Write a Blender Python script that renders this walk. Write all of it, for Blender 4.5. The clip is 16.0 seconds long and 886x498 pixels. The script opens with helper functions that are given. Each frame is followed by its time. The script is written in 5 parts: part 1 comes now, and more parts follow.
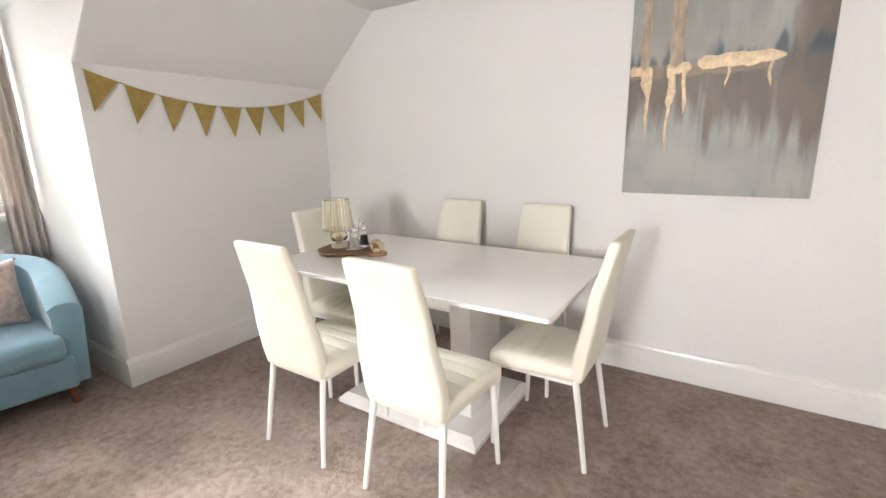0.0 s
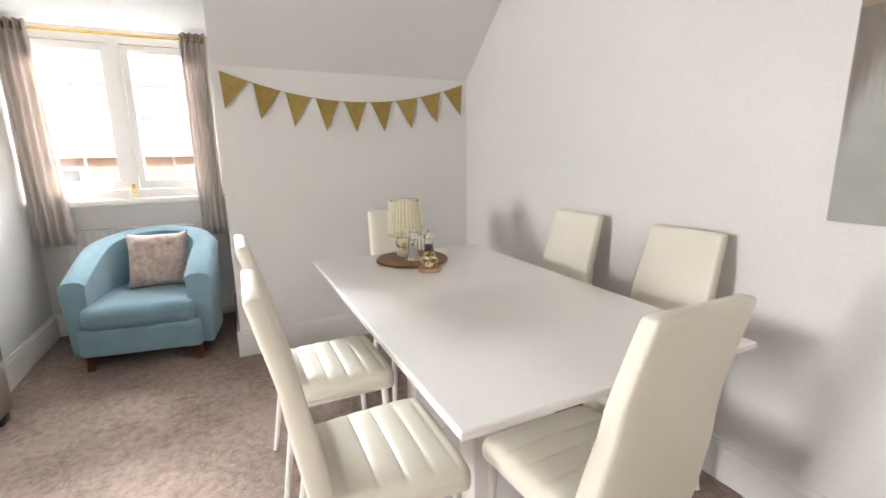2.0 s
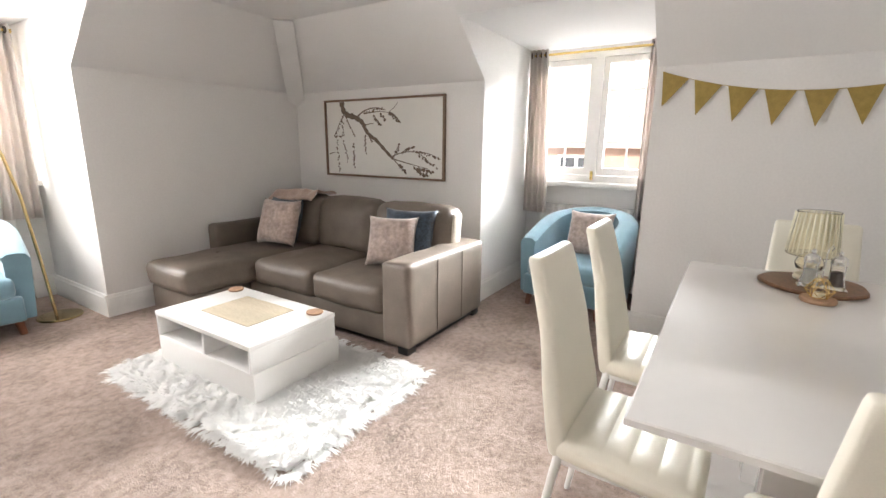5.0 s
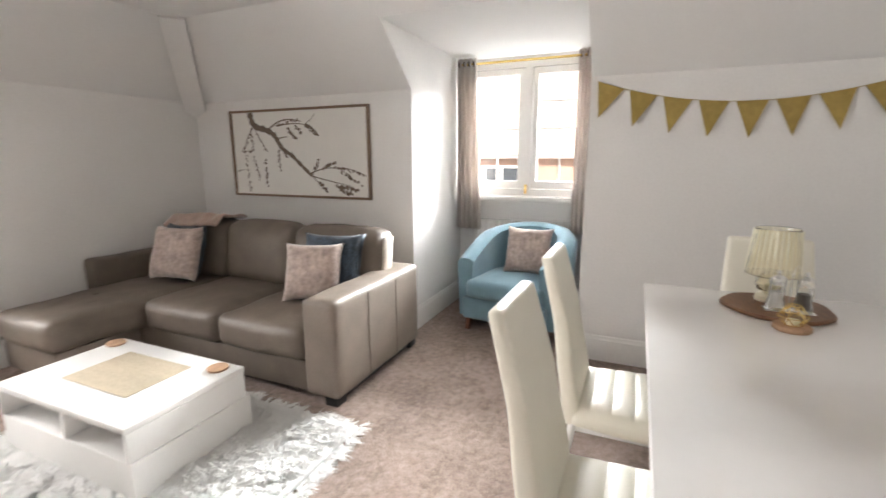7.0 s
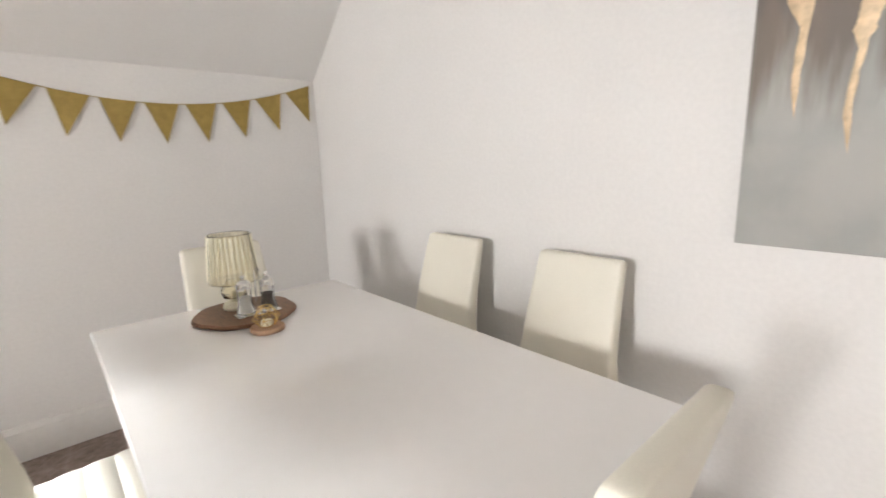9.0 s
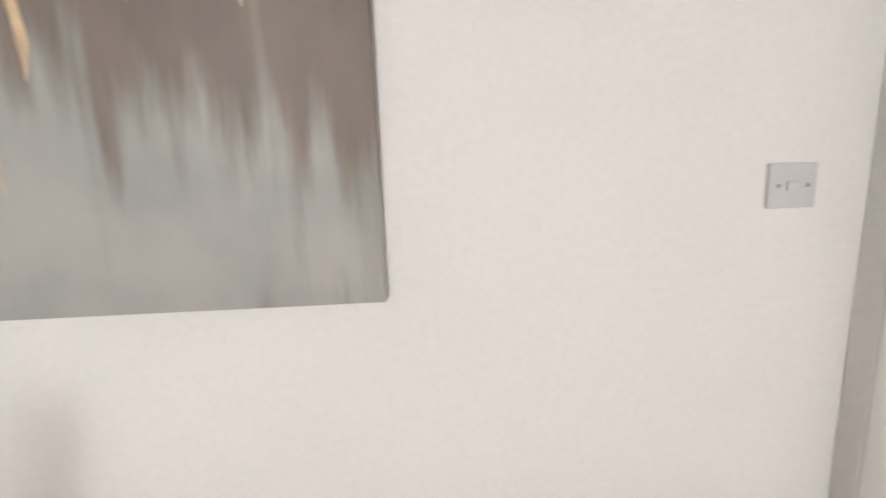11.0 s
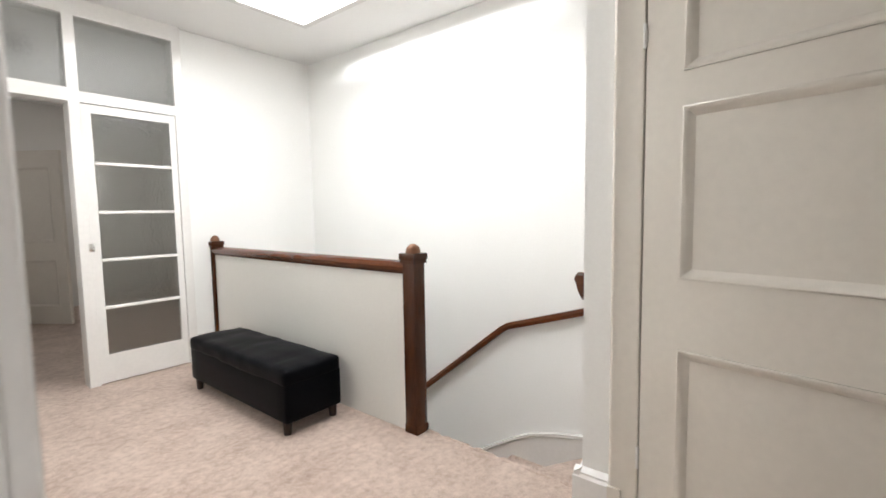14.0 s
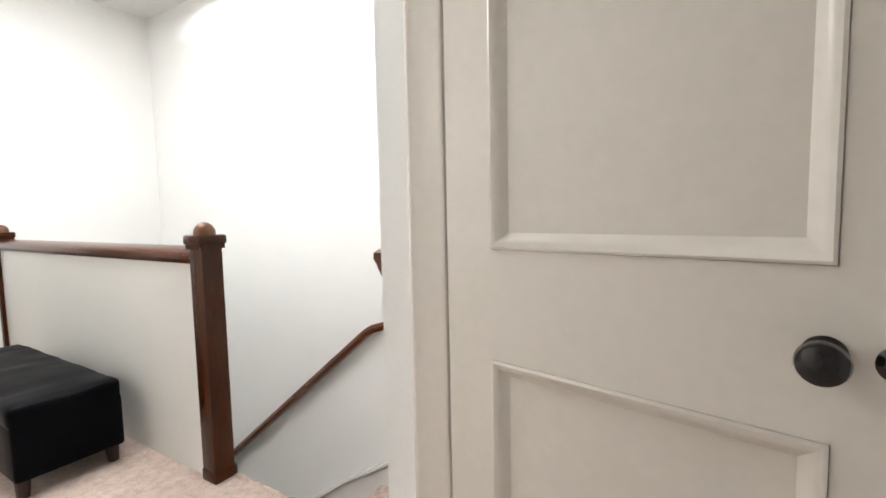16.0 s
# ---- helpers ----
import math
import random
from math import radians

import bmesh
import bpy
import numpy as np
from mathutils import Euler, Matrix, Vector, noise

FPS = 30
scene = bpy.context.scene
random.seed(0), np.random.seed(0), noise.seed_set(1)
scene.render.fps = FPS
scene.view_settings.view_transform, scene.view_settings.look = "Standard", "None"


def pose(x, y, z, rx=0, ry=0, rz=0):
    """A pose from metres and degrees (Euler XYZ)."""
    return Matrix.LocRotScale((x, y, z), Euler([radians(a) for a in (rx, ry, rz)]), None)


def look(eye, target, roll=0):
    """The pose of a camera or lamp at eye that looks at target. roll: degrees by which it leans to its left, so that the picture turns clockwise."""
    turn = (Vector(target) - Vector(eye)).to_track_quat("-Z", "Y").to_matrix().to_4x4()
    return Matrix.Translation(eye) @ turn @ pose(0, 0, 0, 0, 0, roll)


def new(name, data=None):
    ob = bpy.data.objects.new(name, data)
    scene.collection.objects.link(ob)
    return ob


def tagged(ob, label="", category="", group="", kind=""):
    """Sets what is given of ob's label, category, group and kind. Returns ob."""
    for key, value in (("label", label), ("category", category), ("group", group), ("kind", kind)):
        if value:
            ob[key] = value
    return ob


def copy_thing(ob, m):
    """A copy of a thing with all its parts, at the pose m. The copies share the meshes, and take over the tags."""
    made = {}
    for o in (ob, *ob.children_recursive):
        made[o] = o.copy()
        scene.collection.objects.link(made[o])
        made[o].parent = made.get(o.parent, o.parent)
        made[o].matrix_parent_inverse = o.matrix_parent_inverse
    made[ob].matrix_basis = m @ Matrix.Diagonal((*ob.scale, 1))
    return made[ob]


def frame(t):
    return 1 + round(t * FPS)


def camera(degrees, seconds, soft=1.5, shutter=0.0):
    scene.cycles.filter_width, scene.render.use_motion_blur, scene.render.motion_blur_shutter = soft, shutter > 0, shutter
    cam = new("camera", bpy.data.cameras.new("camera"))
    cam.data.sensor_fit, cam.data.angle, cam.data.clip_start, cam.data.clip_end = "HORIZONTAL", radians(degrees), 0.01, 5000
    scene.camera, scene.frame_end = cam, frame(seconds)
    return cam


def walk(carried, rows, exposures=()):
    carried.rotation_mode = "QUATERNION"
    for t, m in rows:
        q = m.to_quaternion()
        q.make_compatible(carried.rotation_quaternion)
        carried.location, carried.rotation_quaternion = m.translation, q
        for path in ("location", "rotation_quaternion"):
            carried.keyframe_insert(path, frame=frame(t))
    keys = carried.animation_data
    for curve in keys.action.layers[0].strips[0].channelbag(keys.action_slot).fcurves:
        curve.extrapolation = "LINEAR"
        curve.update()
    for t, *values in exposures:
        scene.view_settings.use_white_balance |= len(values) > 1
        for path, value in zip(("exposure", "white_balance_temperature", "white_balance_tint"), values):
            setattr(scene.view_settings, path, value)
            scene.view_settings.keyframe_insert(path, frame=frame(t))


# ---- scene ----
cam = camera(89.1, 16.0, shutter=0.25)
PATH = [
    (0, (2.854, -2.691, 1.347), (1.794, -1.056, 0.893), -1.3),
    (0.5, (2.883, -2.39, 1.308), (1.695, -0.844, 0.862), -1.2),
    (1, (2.972, -2.123, 1.302), (1.585, -0.751, 0.862), -1.2),
    (1.5, (3.014, -1.889, 1.3), (1.434, -0.738, 0.874), -0.9),
    (2, (3.043, -1.654, 1.275), (1.277, -0.813, 0.861), -0.8),
    (2.5, (3.093, -1.457, 1.263), (1.2, -0.965, 0.846), -0.5),
    (3, (3.093, -1.278, 1.264), (1.141, -1.198, 0.835), -0.2),
    (3.5, (3.162, -1.1, 1.225), (1.24, -1.453, 0.797), 0.1),
    (4, (3.223, -1.023, 1.236), (1.401, -1.723, 0.8), 0.4),
    (4.5, (3.254, -1.087, 1.264), (1.561, -2.055, 0.823), 0.6),
    (4.7, (3.267, -1.125, 1.278), (1.619, -2.168, 0.833), 0.7),
    (6.8, (3.016, -1.363, 1.313), (1.282, -2.274, 0.909), -0.1),
    (7, (2.971, -1.363, 1.315), (1.17, -2.136, 0.919), -0.1),
    (7.5, (2.849, -1.365, 1.315), (0.907, -1.645, 0.931), -0.4),
    (8, (2.742, -1.385, 1.316), (0.804, -1.067, 0.935), -0.9),
    (8.5, (2.679, -1.391, 1.296), (0.924, -0.512, 0.91), -1.4),
    (9, (2.686, -1.359, 1.299), (1.217, -0.059, 0.907), -1.8),
    (9.5, (2.755, -1.234, 1.361), (1.604, 0.334, 0.897), -3.5),
    (10, (2.848, -1.136, 1.333), (2.097, 0.677, 0.947), -2.0),
    (10.2, (2.923, -1.065, 1.341), (2.302, 0.797, 0.955), -2.3),
    (12.3, (3.632, -0.724, 1.221), (4.791, 0.893, 1.016), -0.2),
    (12.5, (3.699, -0.718, 1.224), (4.906, 0.866, 1.036), -0.3),
    (13, (3.877, -0.695, 1.223), (5.197, 0.798, 1.06), -0.5),
    (13.5, (4.036, -0.675, 1.212), (5.471, 0.709, 1.054), -0.6),
    (14, (4.193, -0.666, 1.218), (5.744, 0.586, 1.057), -0.9),
    (14.5, (4.402, -0.671, 1.233), (6.033, 0.476, 1.076), -0.9),
    (15, (4.615, -0.66, 1.213), (6.283, 0.433, 1.061), -1.0),
    (15.5, (4.802, -0.687, 1.13), (6.491, 0.372, 0.978), -1.0),
    (16, (4.95, -0.745, 1.068), (6.653, 0.291, 0.91), -1.2),
]
walk(cam, [(t, look(eye, target, roll)) for t, eye, target, roll in PATH],
     exposures=[(0, 0.84), (3.0, 0.84), (4.5, 0.82), (7, 0.66), (7.5, 0.76), (8.0, 0.82), (8.5, 0.78), (9.3, 0.98), (10.2, 0.98), (12.3, 0.17), (13.5, -0.06), (14.5, 0.05), (16, 0.12)])

# ---- world, sun, large lights ----
world = bpy.data.worlds.new("world")
scene.world = world
world.use_nodes = True
_sky = world.node_tree.nodes.new("ShaderNodeTexSky")
_sky.sky_type = 'NISHITA'
_sky.sun_disc = False
_sky.sun_elevation = radians(40)
_sky.sun_rotation = radians(110)
_sky.dust_density = 3.0
world.node_tree.links.new(_sky.outputs[0], world.node_tree.nodes["Background"].inputs[0])
world.node_tree.nodes["Background"].inputs[1].default_value = 0.15

sun = new("sun", bpy.data.lights.new("sun", 'SUN'))
sun.data.energy = 4.5
sun.data.angle = radians(14)
sun.data.color = (1.0, 0.96, 0.9)
sun.matrix_world = pose(0, 0, 20, 50, 0, 70)


def window_light(name, m, w, h, watts, tint=(1.0, 0.982, 0.978), spread=130):
    ob = new(name, bpy.data.lights.new(name, 'AREA'))
    ob.data.shape = 'RECTANGLE'
    ob.data.size, ob.data.size_y = w, h
    ob.data.energy = watts
    ob.data.color = tint
    ob.data.spread = radians(spread)
    ob.matrix_world = m
    return ob


window_light("west_window_daylight", pose(-10.0, -0.6, 5.3, 0, -70, 0), 2.0, 9.5, 6000, tint=(0.965, 0.985, 1.0), spread=110)
window_light("south_window_daylight", pose(2.55, -6.02, 1.60, 82, 0, 0), 1.0, 0.95, 64)
window_light("skylight_daylight", pose(5.66, 1.58, 2.738, 0, 0, 0), 1.36, 1.7, 45, spread=180)
# Unseen fill lamp added to brighten the passage, which has no window.
window_light("passage_fill_light", pose(5.2, 6.9, 1.6, -90, 0, 0), 1.0, 1.0, 13)


# ---- materials ----
def material(name, color, rough=0.5, metal=0.0, var=0.08, scale=6.0, fine=120.0, bump=0.05, depth=0.002, spec=0.5, sheen=0.0, coat=0.0, stretch=(1, 1, 1), contrast=None, detail=5):
    """A surface with colour varying at two scales and fine relief, in metres of object space."""
    mat = bpy.data.materials.new(name)
    mat.use_nodes = True
    nt = mat.node_tree
    b = nt.nodes["Principled BSDF"]
    b.inputs["Roughness"].default_value = rough
    b.inputs["Metallic"].default_value = metal
    b.inputs["Specular IOR Level"].default_value = spec
    if sheen:
        b.inputs["Sheen Weight"].default_value = sheen
    if coat:
        b.inputs["Coat Weight"].default_value = coat
        b.inputs["Coat Roughness"].default_value = 0.08
    tc = nt.nodes.new("ShaderNodeTexCoord")
    mp = nt.nodes.new("ShaderNodeMapping")
    mp.inputs["Scale"].default_value = stretch
    nt.links.new(tc.outputs["Object"], mp.inputs["Vector"])
    n1 = nt.nodes.new("ShaderNodeTexNoise")
    n1.inputs["Scale"].default_value = scale
    n1.inputs["Detail"].default_value = detail
    n1.inputs["Roughness"].default_value = 0.5 if detail < 8 else 0.72
    n2 = nt.nodes.new("ShaderNodeTexNoise")
    n2.inputs["Scale"].default_value = fine
    n2.inputs["Detail"].default_value = 3
    for n in (n1, n2):
        nt.links.new(mp.outputs[0], n.inputs["Vector"])
    add = nt.nodes.new("ShaderNodeMath")
    add.operation = 'ADD'
    nt.links.new(n1.outputs["Fac"], add.inputs[0])
    nt.links.new(n2.outputs["Fac"], add.inputs[1])
    ramp = nt.nodes.new("ShaderNodeMapRange")
    lo, hi = contrast or (0.7, 1.3)
    ramp.inputs["From Min"].default_value = lo
    ramp.inputs["From Max"].default_value = hi
    nt.links.new(add.outputs[0], ramp.inputs["Value"])
    mix = nt.nodes.new("ShaderNodeMix")
    mix.data_type = 'RGBA'
    mix.inputs["A"].default_value = (*[c * (1 - var) for c in color], 1)
    mix.inputs["B"].default_value = (*[min(1, c * (1 + var)) for c in color], 1)
    nt.links.new(ramp.outputs[0], mix.inputs["Factor"])
    nt.links.new(mix.outputs["Result"], b.inputs["Base Color"])
    if bump:
        bp = nt.nodes.new("ShaderNodeBump")
        bp.inputs["Strength"].default_value = bump
        bp.inputs["Distance"].default_value = depth
        nt.links.new(n2.outputs["Fac"], bp.inputs["Height"])
        nt.links.new(bp.outputs[0], b.inputs["Normal"])
    return mat


def translucent(mat, share):
    """Lets part of the light through a thin cloth or fibre."""
    nt = mat.node_tree
    b = nt.nodes["Principled BSDF"]
    tr = nt.nodes.new("ShaderNodeBsdfTranslucent")
    nt.links.new(b.inputs["Base Color"].links[0].from_socket, tr.inputs["Color"])
    mix = nt.nodes.new("ShaderNodeMixShader")
    mix.inputs[0].default_value = share
    nt.links.new(b.outputs[0], mix.inputs[1])
    nt.links.new(tr.outputs[0], mix.inputs[2])
    nt.links.new(mix.outputs[0], nt.nodes["Material Output"].inputs[0])
    return mat


def glass_material(name, color, rough=0.0, bump=0.0, scale=60):
    mat = bpy.data.materials.new(name)
    mat.use_nodes = True
    nt = mat.node_tree
    b = nt.nodes["Principled BSDF"]
    b.inputs["Base Color"].default_value = (*color, 1)
    b.inputs["Transmission Weight"].default_value = 1
    b.inputs["Roughness"].default_value = rough
    b.inputs["IOR"].default_value = 1.45
    if bump:
        tc = nt.nodes.new("ShaderNodeTexCoord")
        v = nt.nodes.new("ShaderNodeTexVoronoi")
        v.inputs["Scale"].default_value = scale
        nt.links.new(tc.outputs["Object"], v.inputs["Vector"])
        bp = nt.nodes.new("ShaderNodeBump")
        bp.inputs["Strength"].default_value = bump
        bp.inputs["Distance"].default_value = 0.004
        nt.links.new(v.outputs["Distance"], bp.inputs["Height"])
        nt.links.new(bp.outputs[0], b.inputs["Normal"])
    return mat


def carpet_material(name, light, dark):
    """Cut pile: fine tufts, trodden patches of a few centimetres and broad shading of the nap."""
    mat = bpy.data.materials.new(name)
    mat.use_nodes = True
    nt = mat.node_tree
    N, L = nt.nodes, nt.links
    b = N["Principled BSDF"]
    b.inputs["Roughness"].default_value = 0.95
    b.inputs["Specular IOR Level"].default_value = 0.08
    b.inputs["Sheen Weight"].default_value = 0.15
    tc = N.new("ShaderNodeTexCoord")

    def tex(scale, detail, rough):
        n = N.new("ShaderNodeTexNoise")
        n.inputs["Scale"].default_value, n.inputs["Detail"].default_value, n.inputs["Roughness"].default_value = scale, detail, rough
        L.new(tc.outputs["Object"], n.inputs["Vector"])
        return n.outputs["Fac"]

    def mul(a, k):
        n = N.new("ShaderNodeMath")
        n.operation = 'MULTIPLY'
        L.new(a, n.inputs[0])
        n.inputs[1].default_value = k
        return n.outputs[0]

    def plus(a, c):
        n = N.new("ShaderNodeMath")
        n.operation = 'ADD'
        L.new(a, n.inputs[0])
        L.new(c, n.inputs[1])
        return n.outputs[0]
    tuft, clump, broad = tex(190, 2, 0.6), tex(26, 5, 0.7), tex(4.0, 5, 0.6)
    total = plus(plus(mul(tuft, 0.30), mul(clump, 0.42)), mul(broad, 0.28))
    mr = N.new("ShaderNodeMapRange")
    mr.inputs["From Min"].default_value, mr.inputs["From Max"].default_value = 0.385, 0.585
    L.new(total, mr.inputs["Value"])
    mix = N.new("ShaderNodeMix")
    mix.data_type = 'RGBA'
    mix.inputs["A"].default_value = (*dark, 1)
    mix.inputs["B"].default_value = (*light, 1)
    L.new(mr.outputs[0], mix.inputs["Factor"])
    L.new(mix.outputs["Result"], b.inputs["Base Color"])
    bp = N.new("ShaderNodeBump")
    bp.inputs["Strength"].default_value, bp.inputs["Distance"].default_value = 0.9, 0.012
    L.new(plus(mul(tuft, 0.5), clump), bp.inputs["Height"])
    L.new(bp.outputs[0], b.inputs["Normal"])
    return mat


M_WALL = material("white_emulsion_wall", (0.78, 0.765, 0.745), 0.62, var=0.035, scale=1.3, fine=70, bump=0.16, depth=0.001)
M_LWALL = material("landing_white_wall", (0.86, 0.86, 0.84), 0.6, var=0.02, scale=1.5, fine=90, bump=0.1, depth=0.001)
M_CEIL = material("ceiling_paint", (0.80, 0.79, 0.775), 0.7, var=0.02, scale=1.2, fine=80, bump=0.12, depth=0.001)
M_GLOSS = material("white_gloss_paint", (0.80, 0.785, 0.76), 0.16, var=0.03, scale=4, fine=40, bump=0.06, depth=0.002)
M_PANEL = material("pale_satin_balustrade_paint", (0.69, 0.68, 0.645), 0.28, var=0.02, scale=1.5, fine=60, bump=0.05, depth=0.001)
M_DOOR = material("cream_gloss_door_paint", (0.735, 0.69, 0.62), 0.24, var=0.03, scale=3, fine=35, bump=0.06, depth=0.002)
M_CARPET = carpet_material("taupe_pile_carpet", (0.415, 0.315, 0.267), (0.155, 0.112, 0.091))
M_CARPET2 = carpet_material("beige_pile_carpet", (0.66, 0.535, 0.46), (0.38, 0.285, 0.232))
M_CREAM = material("cream_faux_leather", (0.80, 0.765, 0.66), 0.42, var=0.03, scale=5, fine=320, bump=0.1, depth=0.0006)
M_WSTEEL = material("white_powder_coated_steel", (0.80, 0.79, 0.76), 0.3, var=0.02)
M_LACQ = material("white_high_gloss_lacquer", (0.87, 0.85, 0.83), 0.09, var=0.01, scale=2, fine=30, bump=0.01, coat=0.5)
M_WOODW = material("white_laminate", (0.82, 0.81, 0.79), 0.35, var=0.015, scale=3, fine=60, bump=0.03)
M_LEATHER = material("taupe_leather", (0.148, 0.118, 0.093), 0.54, var=0.18, scale=7, fine=170, bump=0.4, depth=0.0014)
M_LEATHSIDE = material("taupe_leather_panel", (0.180, 0.145, 0.117), 0.52, var=0.15, scale=6, fine=170, bump=0.38, depth=0.0013)
M_LINING = material("pale_cream_lining", (0.62, 0.57, 0.49), 0.8, var=0.2, scale=14, fine=90, bump=0.4)
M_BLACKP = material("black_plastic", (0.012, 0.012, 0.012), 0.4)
M_BLUEFAB = material("pale_blue_woven_fabric", (0.20, 0.34, 0.415), 0.85, var=0.12, scale=9, fine=420, bump=0.35, depth=0.001, sheen=0.4)
M_LEGWOOD = material("reddish_brown_wood", (0.16, 0.055, 0.025), 0.35, var=0.2, scale=12, fine=80, stretch=(1, 1, 0.15))
M_DARKWOOD = material("dark_stained_wood", (0.050, 0.014, 0.004), 0.18, spec=0.2, var=0.3, scale=9, fine=90, bump=0.03, stretch=(1, 1, 0.12), coat=0.05)
M_RAILWOOD = material("varnished_handrail_wood", (0.085, 0.024, 0.008), 0.2, spec=0.4, var=0.3, scale=9, fine=90, bump=0.08, stretch=(1, 0.12, 1), coat=0.15)
M_BLACKLEATHER = material("black_leather", (0.0028, 0.0032, 0.0045), 0.38, spec=0.045, var=0.15, scale=7, fine=230, bump=0.12, depth=0.001)
M_DARKLEG = material("blackened_brown_wood", (0.022, 0.008, 0.004), 0.4, var=0.2, scale=12, fine=80)
M_TAN = material("dry_tan_wash", (0.38, 0.30, 0.215), 0.6, var=0.3, scale=9, fine=45, bump=0.3, depth=0.002, stretch=(1, 1, 0.3))
M_BRASS = material("polished_brass", (0.80, 0.58, 0.22), 0.22, 1.0, var=0.05)
M_ANTIQUE = material("antique_brass", (0.42, 0.31, 0.15), 0.25, 1.0, var=0.1)
M_CHROME = material("polished_steel", (0.75, 0.74, 0.72), 0.14, 1.0, var=0.03)
M_FINIAL = material("brown_lacquered_finial", (0.16, 0.075, 0.04), 0.32, 0.3, var=0.2, spec=0.35)
M_BRONZE = material("aged_bronze", (0.10, 0.075, 0.06), 0.3, 0.9, var=0.15)
M_BLACKMETAL = material("black_glazed_knob", (0.012, 0.011, 0.010), 0.12, 0.0, var=0.1)
M_GOLDCARD = material("gold_glitter_card", (0.37, 0.26, 0.07), 0.5, 0.25, var=0.2, scale=30, fine=700, bump=0.4, depth=0.0005)
M_LEAF = material("gold_leaf_paint", (0.60, 0.455, 0.29), 0.45, 0.15, var=0.24, scale=22, fine=50, bump=0.5, depth=0.003)
M_TRAY = material("dark_slice_wood", (0.20, 0.095, 0.045), 0.45, var=0.3, scale=14, fine=120, stretch=(0.2, 1, 1))
M_CORK = material("cork_wood_slice", (0.42, 0.26, 0.16), 0.7, var=0.25, scale=30, fine=200)
M_MAT = material("woven_straw_mat", (0.46, 0.39, 0.285), 0.8, var=0.2, scale=10, fine=300, bump=0.6, stretch=(1, 0.12, 1))
M_RUG = translucent(material("white_shag_pile", (0.94, 0.935, 0.92), 0.9, var=0.05, scale=8, fine=80, sheen=0.3), 0.4)
M_CURT = translucent(material("oatmeal_linen_curtain", (0.62, 0.565, 0.525), 0.9, var=0.08, scale=6, fine=380, bump=0.4, depth=0.001), 0.28)
M_PINKFUR = material("blush_crushed_velvet", (0.42, 0.33, 0.29), 0.75, var=0.32, scale=13, fine=38, bump=0.5, depth=0.006, sheen=0.5)
M_NAVY = material("slate_blue_velvet", (0.028, 0.046, 0.070), 0.62, var=0.7, scale=14, fine=70, bump=0.4, depth=0.004, sheen=0.2)
M_THROW = material("dusty_pink_throw", (0.42, 0.30, 0.24), 0.85, var=0.2, scale=14, fine=200, bump=0.5, sheen=0.4)
M_PRINT = material("off_white_canvas_print", (0.78, 0.76, 0.72), 0.6, var=0.03, fine=300)
M_BRANCH = material("dark_brown_print_ink", (0.16, 0.115, 0.085), 0.7, var=0.3, scale=20)
M_FRAMEWOOD = material("walnut_frame", (0.19, 0.12, 0.075), 0.45, var=0.25, scale=14)
M_PLASTIC = material("white_plastic", (0.60, 0.59, 0.59), 0.3, var=0.02)
M_GREYLINE = material("grey_shadow_gap", (0.30, 0.29, 0.28), 0.6)
M_WAX = material("ivory_wax", (0.85, 0.80, 0.62), 0.5, var=0.05)
M_SALT = material("white_salt", (0.82, 0.81, 0.78), 0.8, var=0.1, fine=500)
M_PEPPER = material("dark_peppercorns", (0.09, 0.065, 0.05), 0.7, var=0.5, fine=400)
M_RIB = material("pale_gold_fluted_rib", (0.90, 0.86, 0.68), 0.3, 0.1, var=0.08)
M_BRICK = material("orange_brick", (0.55, 0.36, 0.27), 0.85, var=0.2, scale=4, fine=60)
M_ROOFTILE = material("clay_roof_tile", (0.62, 0.53, 0.47), 0.85, var=0.25, scale=5, fine=40)
M_ASPHALT = material("asphalt", (0.06, 0.06, 0.06), 0.9, var=0.15, scale=2, fine=120)
M_DARKPANE = material("dark_far_window_pane", (0.08, 0.09, 0.1), 0.1, var=0.1)
def opal_material():
    mat = bpy.data.materials.new("white_diffusing_glass")
    mat.use_nodes = True
    nt = mat.node_tree
    tr = nt.nodes.new("ShaderNodeBsdfTranslucent")
    tr.inputs["Color"].default_value = (0.93, 0.95, 0.96, 1)
    nt.links.new(tr.outputs[0], nt.nodes["Material Output"].inputs[0])
    return mat


M_OPAL = opal_material()
M_GLASS = glass_material("clear_glass", (1, 1, 1))
M_TINTGLASS = glass_material("champagne_tinted_glass", (1.0, 0.97, 0.87))
M_OBSCURE = glass_material("obscured_textured_glass", (0.80, 0.83, 0.81), 0.22, 0.55, 55)


